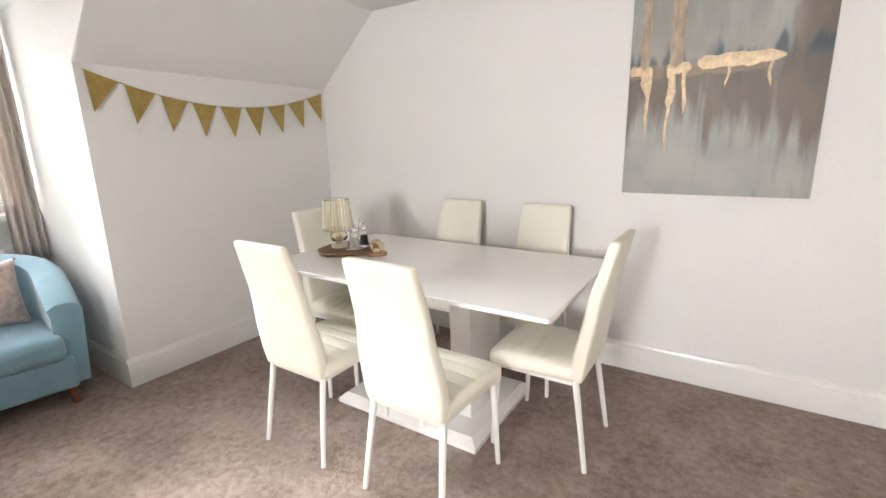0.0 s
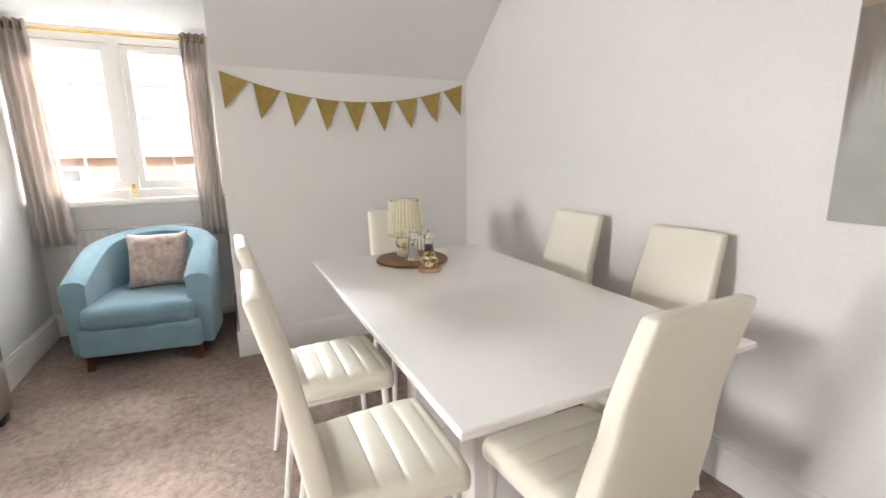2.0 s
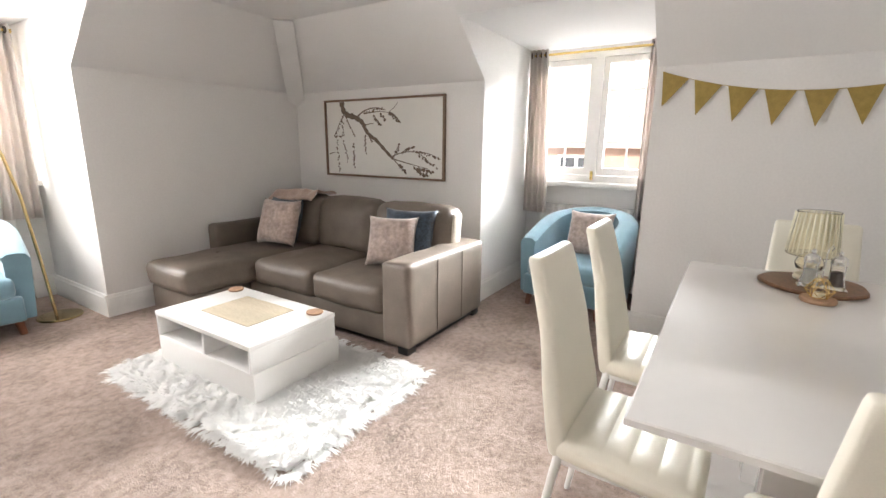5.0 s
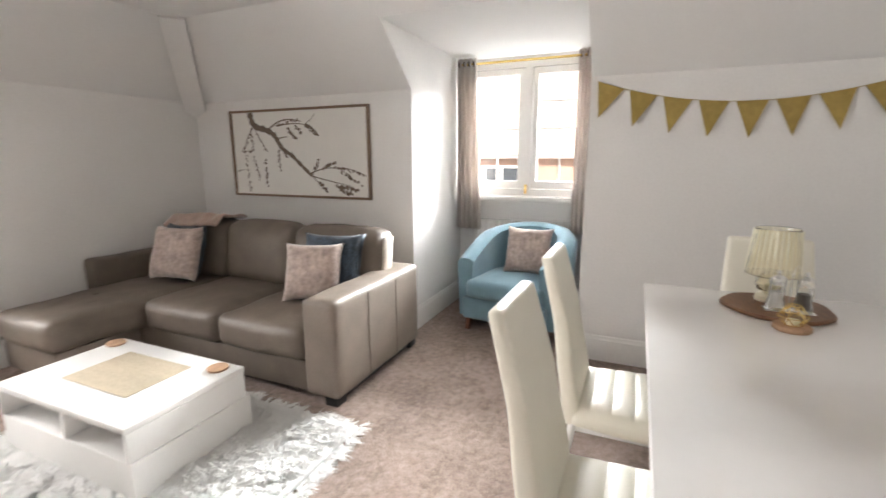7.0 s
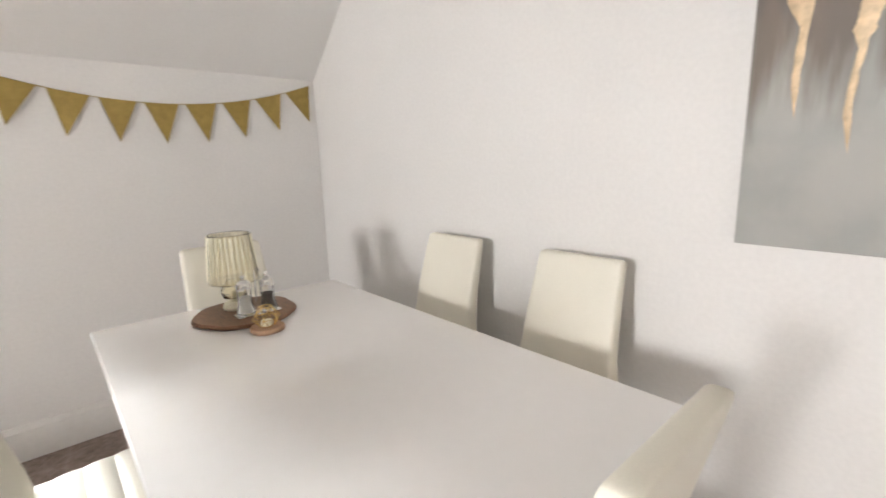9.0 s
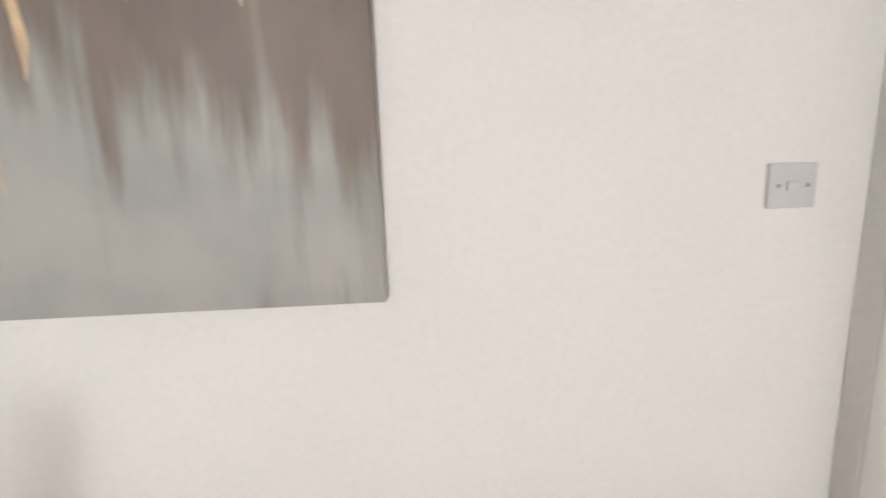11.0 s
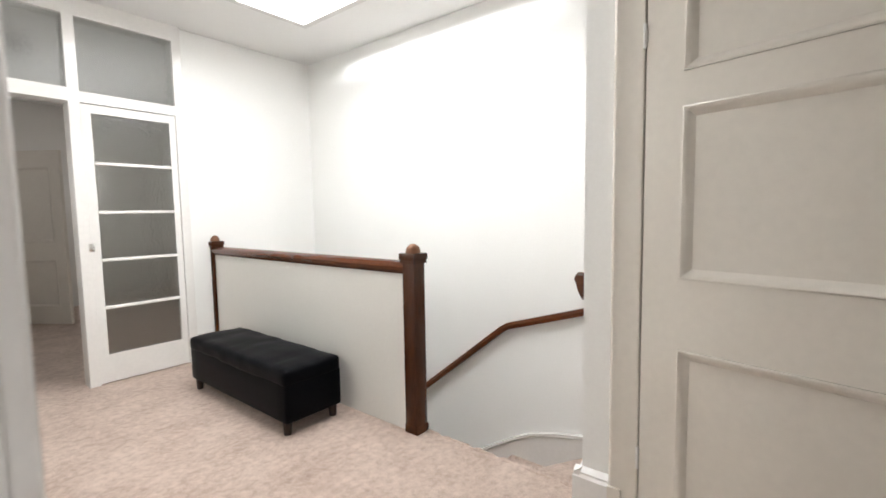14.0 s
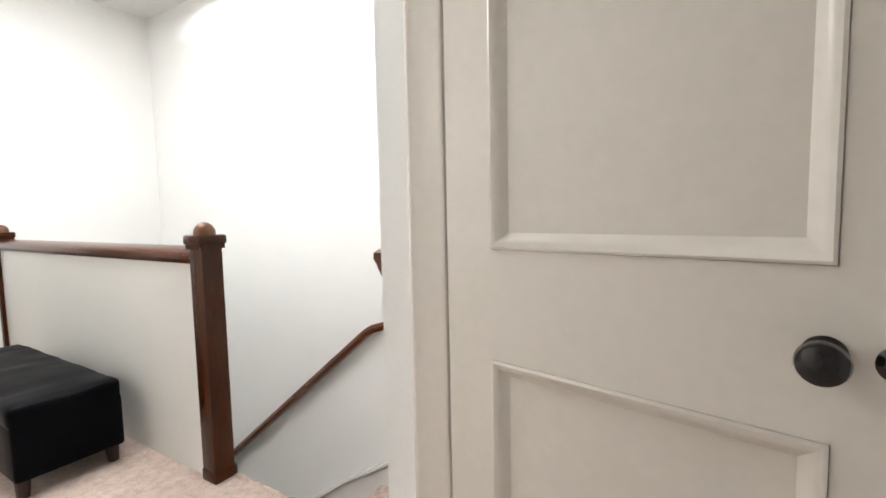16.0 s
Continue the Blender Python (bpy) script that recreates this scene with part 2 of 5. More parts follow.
def painting_material():
    """Abstract canvas: grey-blue ground, brown vertical washes, a band of gold leaf with drips."""
    mat = bpy.data.materials.new("abstract_painted_canvas")
    mat.use_nodes = True
    nt = mat.node_tree
    N, L = nt.nodes, nt.links
    b = N["Principled BSDF"]
    b.inputs["Roughness"].default_value = 0.55
    tc = N.new("ShaderNodeTexCoord")
    sep = N.new("ShaderNodeSeparateXYZ")
    L.new(tc.outputs["Generated"], sep.inputs[0])

    def math(op, a, c, clamp=False):
        n = N.new("ShaderNodeMath")
        n.operation, n.use_clamp = op, clamp
        for i, v in enumerate((a, c)):
            if isinstance(v, (int, float)):
                n.inputs[i].default_value = v
            else:
                L.new(v, n.inputs[i])
        return n.outputs[0]

    def noise_tex(sx, sz, detail=4, off=0.0):
        m = N.new("ShaderNodeMapping")
        m.inputs["Scale"].default_value = (sx, 1, sz)
        m.inputs["Location"].default_value = (off, off, off)
        L.new(tc.outputs["Generated"], m.inputs[0])
        n = N.new("ShaderNodeTexNoise")
        n.inputs["Scale"].default_value = 1
        n.inputs["Detail"].default_value = detail
        L.new(m.outputs[0], n.inputs["Vector"])
        return n.outputs["Fac"]

    def rng(v, a, c):
        n = N.new("ShaderNodeMapRange")
        n.interpolation_type = 'SMOOTHSTEP'
        n.inputs["From Min"].default_value, n.inputs["From Max"].default_value = a, c
        L.new(v, n.inputs["Value"])
        return n.outputs[0]

    def mixc(f, a, c):
        n = N.new("ShaderNodeMix")
        n.data_type = 'RGBA'
        L.new(f, n.inputs["Factor"])
        for key, v in (("A", a), ("B", c)):
            if isinstance(v, tuple):
                n.inputs[key].default_value = (*v, 1)
            else:
                L.new(v, n.inputs[key])
        return n.outputs["Result"]

    x, z = sep.outputs["X"], sep.outputs["Z"]
    band = 0.555
    dist = math('ABSOLUTE', math('SUBTRACT', z, band), 0)
    near = rng(dist, 0.50, 0.02)
    streak = noise_tex(22, 3.2, 8)
    wide = noise_tex(6, 1.3, 4, 3.1)
    blob = noise_tex(11, 2.2, 6, 7.3)
    ground = mixc(rng(noise_tex(3, 4, 7, 8.0), 0.35, 0.65), (0.34, 0.35, 0.335), (0.43, 0.425, 0.40))
    right = rng(math('ADD', x, math('MULTIPLY', wide, 0.3)), 0.86, 1.08)
    wash = math('ADD', math('MULTIPLY', near, 0.34), math('MULTIPLY', right, 0.10))
    grain = math('ADD', math('MULTIPLY', streak, 0.36), math('ADD', math('MULTIPLY', blob, 0.70), math('MULTIPLY', wide, 0.20)))
    brown = rng(math('ADD', wash, grain), 0.71, 0.96)
    above = rng(z, band - 0.01, band + 0.05)
    brown = math('MULTIPLY', brown, math('SUBTRACT', 1.0, math('MULTIPLY', math('MULTIPLY', above, 0.72), math('SUBTRACT', 1.0, right))))
    c1 = mixc(math('MULTIPLY', brown, 0.85), ground, mixc(noise_tex(9, 3, 5, 14.0), (0.085, 0.076, 0.068), (0.24, 0.172, 0.126)))
    smudge = rng(math('ADD', math('MULTIPLY', rng(dist, 0.17, 0.0), 0.34), noise_tex(13, 3.0, 5, 2.2)), 0.68, 0.86)
    blue = math('MULTIPLY', smudge, math('ADD', math('MULTIPLY', above, 0.75), 0.25))
    c2 = mixc(math('MULTIPLY', blue, 0.8), c1, (0.06, 0.095, 0.12))
    tan = rng(noise_tex(11, 0.8, 3, 5.5), 0.58, 0.70)
    up = rng(z, 0.5, 0.75)
    left = rng(x, 0.42, 0.25)
    c3 = mixc(math('MULTIPLY', math('MULTIPLY', tan, up), math('MULTIPLY', left, 0.8)), c2, (0.36, 0.27, 0.18))
    edge = math('MULTIPLY', math('SUBTRACT', noise_tex(9, 22, 4, 1.7), 0.5), 0.05)
    slab = rng(math('ABSOLUTE', math('ADD', math('SUBTRACT', z, band), edge), 0), 0.034, 0.022)
    gaps = rng(noise_tex(7, 0.3, 2, 12.4), 0.36, 0.43)
    fade = rng(x, 0.86, 0.60)
    bandmask = math('MULTIPLY', slab, math('MULTIPLY', gaps, fade))
    gold = math('MULTIPLY', bandmask, 0.25)
    goldc = mixc(noise_tex(30, 30, 3, 2.0), (0.44, 0.29, 0.15), (0.72, 0.52, 0.27))
    L.new(mixc(gold, c3, goldc), b.inputs["Base Color"])
    bp = N.new("ShaderNodeBump")
    bp.inputs["Strength"].default_value = 0.35
    bp.inputs["Distance"].default_value = 0.004
    L.new(math('ADD', math('MULTIPLY', gold, 0.6), noise_tex(40, 14, 4, 6.0)), bp.inputs["Height"])
    L.new(bp.outputs[0], b.inputs["Normal"])
    return mat


M_PAINT = painting_material()


# ---- mesh helpers ----
def mesh_of(name, bm, mat, smooth=35):
    bmesh.ops.recalc_face_normals(bm, faces=bm.faces)
    me = bpy.data.meshes.new(name)
    bm.to_mesh(me)
    bm.free()
    me.materials.append(mat)
    if smooth:
        me.shade_smooth()
        me.set_sharp_from_angle(angle=radians(smooth))
    return me


def part(name, bm, mat, parent, label="", smooth=35):
    ob = new(name, mesh_of(name, bm, mat, smooth))
    ob.parent = parent
    return tagged(ob, label)


def again(ob, m, parent=None):
    """Another piece on the same mesh, at the pose m."""
    o = new(ob.name.split(".")[0], ob.data)
    o.parent = parent or ob.parent
    o.matrix_basis = m
    return tagged(o, ob.get("label", ""))


def thing(name, label, category, m=None, group=""):
    ob = new(name)
    ob.empty_display_size = 0.1
    ob.matrix_basis = m or Matrix()
    return tagged(ob, label, category, group)


def structure(name, bm, mat, label, category, smooth=0):
    return tagged(new(name, mesh_of(name, bm, mat, smooth)), label, category, kind="structure")


def solo(name, bm, mat, label, category, m=None, group="", smooth=35):
    ob = new(name, mesh_of(name, bm, mat, smooth))
    ob.matrix_basis = m or Matrix()
    return tagged(ob, label, category, group)


def add_box(bm, x0, x1, y0, y1, z0, z1):
    v = [bm.verts.new((x, y, z)) for x in (x0, x1) for y in (y0, y1) for z in (z0, z1)]
    for f in ((0, 1, 3, 2), (4, 6, 7, 5), (0, 4, 5, 1), (2, 3, 7, 6), (0, 2, 6, 4), (1, 5, 7, 3)):
        bm.faces.new([v[i] for i in f])
    return bm


def boxes(*dims):
    bm = bmesh.new()
    for d in dims:
        add_box(bm, *d)
    return bm


def rbox(x0, x1, y0, y1, z0, z1, r=0.004, seg=2):
    bm = add_box(bmesh.new(), x0, x1, y0, y1, z0, z1)
    bmesh.ops.bevel(bm, geom=bm.edges[:], offset=r, segments=seg, profile=0.5, affect='EDGES')
    return bm


def prism(pts, axis, a, c, bm=None):
    """The outline pts, in the two other axes, drawn from a to c along axis."""
    bm = bm or bmesh.new()
    def place(p, t):
        return {"x": (t, p[0], p[1]), "y": (p[0], t, p[1]), "z": (p[0], p[1], t)}[axis]
    lo = [bm.verts.new(place(p, a)) for p in pts]
    hi = [bm.verts.new(place(p, c)) for p in pts]
    bm.faces.new(lo)
    bm.faces.new(hi[::-1])
    n = len(pts)
    for i in range(n):
        bm.faces.new((lo[i], lo[(i + 1) % n], hi[(i + 1) % n], hi[i]))
    return bm


def lathe(profile, n=24, cx=0.0, cy=0.0, bm=None):
    """Turned shape from (radius, height) pairs about an upright axis."""
    bm = bm or bmesh.new()
    rings = []
    for r, z in profile:
        if r < 1e-5:
            rings.append([bm.verts.new((cx, cy, z))])
        else:
            rings.append([bm.verts.new((cx + r * math.cos(2 * math.pi * i / n), cy + r * math.sin(2 * math.pi * i / n), z)) for i in range(n)])
    for a, c in zip(rings, rings[1:]):
        for i in range(n):
            j = (i + 1) % n
            if len(a) == 1 and len(c) > 1:
                bm.faces.new((a[0], c[i], c[j]))
            elif len(c) == 1 and len(a) > 1:
                bm.faces.new((a[i], a[j], c[0]))
            elif len(a) > 1:
                bm.faces.new((a[i], a[j], c[j], c[i]))
    for ring in (rings[0], rings[-1]):
        if len(ring) > 1:
            bm.faces.new(ring)
    return bm


def sweep(path, radius, n=10, bm=None, section=None):
    """A rod along path; radius is a number or a function of the share of its length; section: outline (u, v) in place of a circle."""
    bm = bm or bmesh.new()
    path = [Vector(p) for p in path]
    rings = []
    for i, p in enumerate(path):
        d = (path[min(i + 1, len(path) - 1)] - path[max(i - 1, 0)]).normalized()
        up = Vector((0, 0, 1)) if abs(d.z) < 0.95 else Vector((0, 1, 0))
        s = d.cross(up).normalized()
        u = s.cross(d).normalized()
        k = i / max(1, len(path) - 1)
        if section:
            rings.append([bm.verts.new(p + s * a + u * c) for a, c in section])
        else:
            r = radius(k) if callable(radius) else radius
            rings.append([bm.verts.new(p + s * r * math.cos(2 * math.pi * j / n) + u * r * math.sin(2 * math.pi * j / n)) for j in range(n)])
    m = len(rings[0])
    for a, c in zip(rings, rings[1:]):
        for j in range(m):
            bm.faces.new((a[j], a[(j + 1) % m], c[(j + 1) % m], c[j]))
    bm.faces.new(rings[0])
    bm.faces.new(rings[-1][::-1])
    return bm


def soft(x0, x1, y0, y1, z0, z1, r=0.04, bulge=(0, 0, 0), res=(10, 10, 6), shape=None):
    """An upholstered block: rounded edges, faces swelling by bulge; shape(p, u, v, w) may bend it further."""
    bm = bmesh.new()
    c = Vector(((x0 + x1) / 2, (y0 + y1) / 2, (z0 + z1) / 2))
    h = Vector(((x1 - x0) / 2, (y1 - y0) / 2, (z1 - z0) / 2))
    r = min(r, min(h) * 0.98)

    def spread(n, half):
        ins = 1 - r / half
        steps = [-1, -1 + (1 - ins) * 0.3, -ins] + [(-1 + 2 * i / n) * ins for i in range(1, n)] + [ins, 1 - (1 - ins) * 0.3, 1]
        return steps
    g = [spread(res[k], h[k]) for k in range(3)]
    cache = {}

    def vert(u, v, w):
        key = (round(u, 5), round(v, 5), round(w, 5))
        if key not in cache:
            p = Vector((u * h.x, v * h.y, w * h.z))
            q = Vector([max(-(h[k] - r), min(h[k] - r, p[k])) for k in range(3)])
            d = p - q
            if d.length > 1e-9:
                p = q + d.normalized() * min(r, d.length if sum(abs(e) > 1e-6 for e in d) == 1 else r)
            p = p + Vector((bulge[0] * u * (1 - v * v) * (1 - w * w), bulge[1] * v * (1 - u * u) * (1 - w * w), bulge[2] * w * (1 - u * u) * (1 - v * v)))
            p = p + c
            if shape:
                p = shape(p, u, v, w)
            cache[key] = bm.verts.new(p)
        return cache[key]
    for ax in range(3):
        a, b2 = [k for k in range(3) if k != ax]
        for s in (-1, 1):
            for i in range(len(g[a]) - 1):
                for j in range(len(g[b2]) - 1):
                    quad = []
                    for di, dj in ((0, 0), (1, 0), (1, 1), (0, 1)):
                        co = [0, 0, 0]
                        co[ax], co[a], co[b2] = s, g[a][i + di], g[b2][j + dj]
                        quad.append(vert(*co))
                    bm.faces.new(quad)
    return bm


def pillow(size=0.42, thick=0.14, seed=1, n=22):
    """A scatter cushion standing in the xz plane, pinched at its corners."""
    bm = bmesh.new()
    rows = {}
    for s in (-1, 1):
        for i in range(n + 1):
            for j in range(n + 1):
                u, v = -1 + 2 * i / n, -1 + 2 * j / n
                rim = i in (0, n) or j in (0, n)
                if rim and s == 1:
                    rows[s, i, j] = rows[-1, i, j]
                    continue
                t = ((1 - u ** 4) * (1 - v ** 4)) ** 0.55 * thick / 2
                pinch = 1 - 0.10 * (1 - abs(u) ** 3) * abs(v) ** 3
                pinch2 = 1 - 0.10 * (1 - abs(v) ** 3) * abs(u) ** 3
                w = 0.012 * noise.noise(Vector((u * 2.2 + seed, v * 2.2, s * 3.0))) * (0 if rim else 1)
                rows[s, i, j] = bm.verts.new((u * size / 2 * pinch2, s * t + w, v * size / 2 * pinch))
        for i in range(n):
            for j in range(n):
                bm.faces.new([rows[s, a, c] for a, c in ((i, j), (i + 1, j), (i + 1, j + 1), (i, j + 1))])
    return bm


# ---- large structure: dining room ----
SPRING, CEIL, RISE = 1.79, 2.28, 0.88      # top of the upright wall, flat ceiling, slope
RUN = (CEIL - SPRING) / RISE
DCEIL = 2.155                              # ceiling of the dormers
DRUN = (DCEIL - SPRING) / RISE
SOUTH = -5.03
WY0, WY1 = -2.88, -1.665                   # west dormer
SX0, SX1 = 1.89, 3.20                      # south dormer
EX0, EX1 = 4.12, 4.240                     # wall to the landing

floor = structure("floor", boxes((-1.2, 4.2, -6.2, 0.02, -0.15, 0.0)), M_CARPET, "mottled taupe pile carpet in the dining room", "carpet")
structure("wall_north", boxes((-0.2, EX0 - 0.001, 0.0, 0.15, -0.1, 2.6)), M_WALL, "plain white painted wall", "wall")
structure("wall_west", boxes((-0.16, 0.0, SOUTH - 0.2, WY0 - 0.001, -0.1, SPRING), (-0.16, 0.0, WY1 + 0.001, -0.001, -0.1, SPRING)), M_WALL, "low white wall under the sloping ceiling", "wall")
structure("wall_south", boxes((0.001, SX0 - 0.001, SOUTH - 0.16, SOUTH, -0.1, SPRING), (SX1 + 0.001, 4.3, SOUTH - 0.16, SOUTH, -0.1, SPRING)), M_WALL, "low white wall under the sloping ceiling", "wall")
structure("wall_east", boxes((EX0, EX1, -0.13, 3.5, -0.1, 2.75), (EX0, EX1, -5.2, -0.98, -0.1, 2.75), (EX0, EX1, -0.979, -0.131, 2.06, 2.75)), M_WALL, "white wall with the doorway to the landing", "wall")


def slope_outline(run0, run1):
    t = 0.12
    return [(run0, SPRING + RISE * run0), (run1, SPRING + RISE * run1), (run1, SPRING + RISE * run1 + t), (run0 - t, SPRING + RISE * run0 + t), (run0 - t, SPRING + RISE * run0)]


def slope_head(run0, run1):
    return [(run0, SPRING + RISE * run0), (run1, SPRING + RISE * run1), (run1, SPRING + RISE * run1 + 0.12), (run0, SPRING + RISE * run0 + 0.12)]


bm = prism(slope_outline(0.0, RUN + 0.02), "y", SOUTH - 0.5, WY0 - 0.005)
prism(slope_outline(0.0, RUN + 0.02), "y", WY1 + 0.005, -0.001, bm)
prism(slope_head(DRUN, RUN + 0.02), "y", WY0 - 0.0045, WY1 + 0.0045, bm)
for out, a, c in ((slope_outline(0.0, RUN + 0.02), -0.5, SX0 - 0.005), (slope_outline(0.0, RUN + 0.02), SX1 + 0.005, 4.119), (slope_head(DRUN, RUN + 0.02), SX0 - 0.0045, SX1 + 0.0045)):
    prism([(SOUTH + p, z) for p, z in out], "x", a, c, bm)
structure("ceiling_slope", bm, M_CEIL, "sloping white plaster ceiling under the roof", "ceiling")
structure("ceiling", boxes((-0.1, EX0 - 0.001, SOUTH - 0.1, -0.001, CEIL, CEIL + 0.12)), M_CEIL, "flat white plaster ceiling", "ceiling")

# boxed hip rafter in the corner of the slopes
hip = bmesh.new()
hip_a, hip_b = Vector((-0.06, SOUTH - 0.06, SPRING - 0.16)), Vector((RUN + 0.05, SOUTH + RUN + 0.05, CEIL - 0.02))
side, lift = Vector((0.056, -0.056, 0)), Vector((0.02, 0.02, 0.0))
ring = []
for p in (hip_a, hip_b):
    ring.append([hip.verts.new(q) for q in (p + side + lift, p - side + lift, p - side + Vector((-0.05, -0.05, 0.1)), p + side + Vector((-0.05, -0.05, 0.1)))])
hip.faces.new(ring[0])
hip.faces.new(ring[1][::-1])
for i in range(4):
    hip.faces.new((ring[0][i], ring[0][(i + 1) % 4], ring[1][(i + 1) % 4], ring[1][i]))
structure("trim_hip", hip, M_CEIL, "plastered boxed hip rafter in the corner of the slopes", "beam")

# dormer cheeks and ceilings
cheek = [(-1.12, -0.1), (-0.004, -0.1), (-0.004, SPRING), (DRUN - 0.004, DCEIL), (DRUN - 0.004, DCEIL + 0.03), (-1.12, DCEIL + 0.03)]
bm = prism(cheek, "y", WY0 - 0.12, WY0)
prism(cheek, "y", WY1, WY1 + 0.12, bm)
structure("wall_dormer_west", bm, M_WALL, "white plastered cheeks of the west dormer", "wall")
structure("ceiling_dormer_west", boxes((-1.2, DRUN - 0.002, WY0 + 0.0005, WY1 - 0.0005, DCEIL, DCEIL + 0.1)), M_CEIL, "white dormer ceiling", "ceiling")
bm = prism([(SOUTH + p, z) for p, z in cheek], "x", SX0 - 0.12, SX0)
prism([(SOUTH + p, z) for p, z in cheek], "x", SX1, SX1 + 0.12, bm)
structure("wall_dormer_south", bm, M_WALL, "white plastered cheeks of the south dormer", "wall")
structure("ceiling_dormer_south", boxes((SX0 + 0.0005, SX1 - 0.0005, SOUTH - 1.2, SOUTH + DRUN - 0.002, DCEIL, DCEIL + 0.1)), M_CEIL, "white dormer ceiling", "ceiling")

WIN_X, WIN_Z0, WIN_Z1 = -0.985, 0.985, 2.115
WIN_W = (WY1 - WY0) - 0.08
structure("wall_window_west", boxes((WIN_X - 0.16, WIN_X, WY0, WY1, -0.1, WIN_Z0), (WIN_X - 0.16, WIN_X, WY0, WY1, WIN_Z1, DCEIL), (WIN_X - 0.16, WIN_X, WY0, WY0 + 0.04, WIN_Z0, WIN_Z1), (WIN_X - 0.16, WIN_X, WY1 - 0.04, WY1, WIN_Z0, WIN_Z1)), M_WALL, "white wall under and beside the west window", "wall")
SWIN = SOUTH + WIN_X
structure("wall_window_south", boxes((SX0, SX1, SWIN - 0.16, SWIN, -0.1, WIN_Z0), (SX0, SX1, SWIN - 0.16, SWIN, WIN_Z1, DCEIL), (SX0, SX0 + 0.04, SWIN - 0.16, SWIN, WIN_Z0, WIN_Z1), (SX1 - 0.04, SX1, SWIN - 0.16, SWIN, WIN_Z0, WIN_Z1)), M_WALL, "white wall under and beside the south window", "wall")


def casement_window(name, m, w, z0, z1):
    """Two leaded-look white casements; x along the wall, y towards the room."""
    win = thing(name, "white painted two-light casement window with glazing bars", "window", m)
    win["kind"] = "structure"
    h = w / 2
    part("window_frame", boxes((-h, -h + 0.05, -0.1, -0.02, z0, z1), (h - 0.05, h, -0.1, -0.02, z0, z1), (-h + 0.05, h - 0.05, -0.1, -0.02, z1 - 0.05, z1), (-h + 0.05, h - 0.05, -0.1, -0.02, z0, z0 + 0.06), (-0.035, 0.035, -0.1, -0.015, z0 + 0.06, z1 - 0.05)), M_GLOSS, win, smooth=0)
    part("window_sill", rbox(-h - 0.06, h + 0.06, -0.11, 0.09, z0 - 0.045, z0 - 0.002, 0.008), M_GLOSS, win)
    for s in (-1, 1):
        a, c = sorted((s * 0.038, s * (h - 0.053)))
        sash = part("casement", boxes((a, a + 0.045, -0.085, -0.035, z0 + 0.063, z1 - 0.053), (c - 0.045, c, -0.085, -0.035, z0 + 0.063, z1 - 0.053), (a + 0.045, c - 0.045, -0.085, -0.035, z0 + 0.063, z0 + 0.128), (a + 0.045, c - 0.045, -0.085, -0.035, z1 - 0.103, z1 - 0.053)), M_GLOSS, win, smooth=0)
        b0, b1, y0, y1 = a + 0.045, c - 0.045, z0 + 0.128, z1 - 0.103
        mid = (b0 + b1) / 2
        bar = bmesh.new()
        add_box(bar, mid - 0.005, mid + 0.005, -0.07, -0.045, y0, y1)
        for k in range(1, 4):
            zz = y0 + (y1 - y0) * k / 4
            add_box(bar, b0, mid - 0.005, -0.07, -0.045, zz - 0.005, zz + 0.005)
            add_box(bar, mid + 0.005, b1, -0.07, -0.045, zz - 0.005, zz + 0.005)
        part("glazing_bar", bar, M_GLOSS, sash, smooth=0)
        pane = part("pane", boxes((b0, b1, -0.060, -0.056, y0, y1)), M_GLASS, sash, smooth=0)
        pane.visible_shadow = False
    part("latch", rbox(-0.012, 0.012, -0.015, 0.0, z0 + 0.02, z0 + 0.10, 0.003), M_BRASS, win, "polished brass casement fastener")
    return win


casement_window("window_1", pose(WIN_X, (WY0 + WY1) / 2, 0, 0, 0, -90), WIN_W, WIN_Z0, WIN_Z1)
casement_window("window_2", pose((SX0 + SX1) / 2, SWIN, 0, 0, 0, 0), SX1 - SX0 - 0.08, WIN_Z0, WIN_Z1)

SKIRT = [(0.0, 0.0), (0.02, 0.0), (0.02, 0.125), (0.016, 0.135), (0.016, 0.142), (0.008, 0.152), (0.006, 0.165), (0.0, 0.17)]


def skirting(bm, p, q, inward, profile=SKIRT):
    """A skirting board from p to q (plan), its face towards inward."""
    p, q, n = Vector((*p, 0)), Vector((*q, 0)), Vector((*inward, 0))
    a = [bm.verts.new(p + n * u + Vector((0, 0, z))) for u, z in profile]
    c = [bm.verts.new(q + n * u + Vector((0, 0, z))) for u, z in profile]
    bm.faces.new(a)
    bm.faces.new(c[::-1])
    for i in range(len(profile)):
        j = (i + 1) % len(profile)
        bm.faces.new((a[i], a[j], c[j], c[i]))
    return bm


bm = bmesh.new()
skirting(bm, (0.021, 0), (EX0 - 0.1, 0), (0, -1))
skirting(bm, (0, 0), (0, WY1 - 0.02), (1, 0))
skirting(bm, (0.0, WY1), (WIN_X, WY1), (0, -1))
skirting(bm, (WIN_X, WY1 - 0.021), (WIN_X, WY0 + 0.021), (1, 0))
skirting(bm, (0.0, WY0), (WIN_X, WY0), (0, 1))
skirting(bm, (0, WY0 + 0.02), (0, SOUTH), (1, 0))
skirting(bm, (0.021, SOUTH), (SX0 + 0.02, SOUTH), (0, 1))
skirting(bm, (SX0, SOUTH), (SX0, SWIN), (1, 0))
skirting(bm, (SX0 + 0.021, SWIN), (SX1 - 0.021, SWIN), (0, 1))
skirting(bm, (SX1, SOUTH), (SX1, SWIN), (-1, 0))
skirting(bm, (SX1 - 0.02, SOUTH), (EX0, SOUTH), (0, 1))
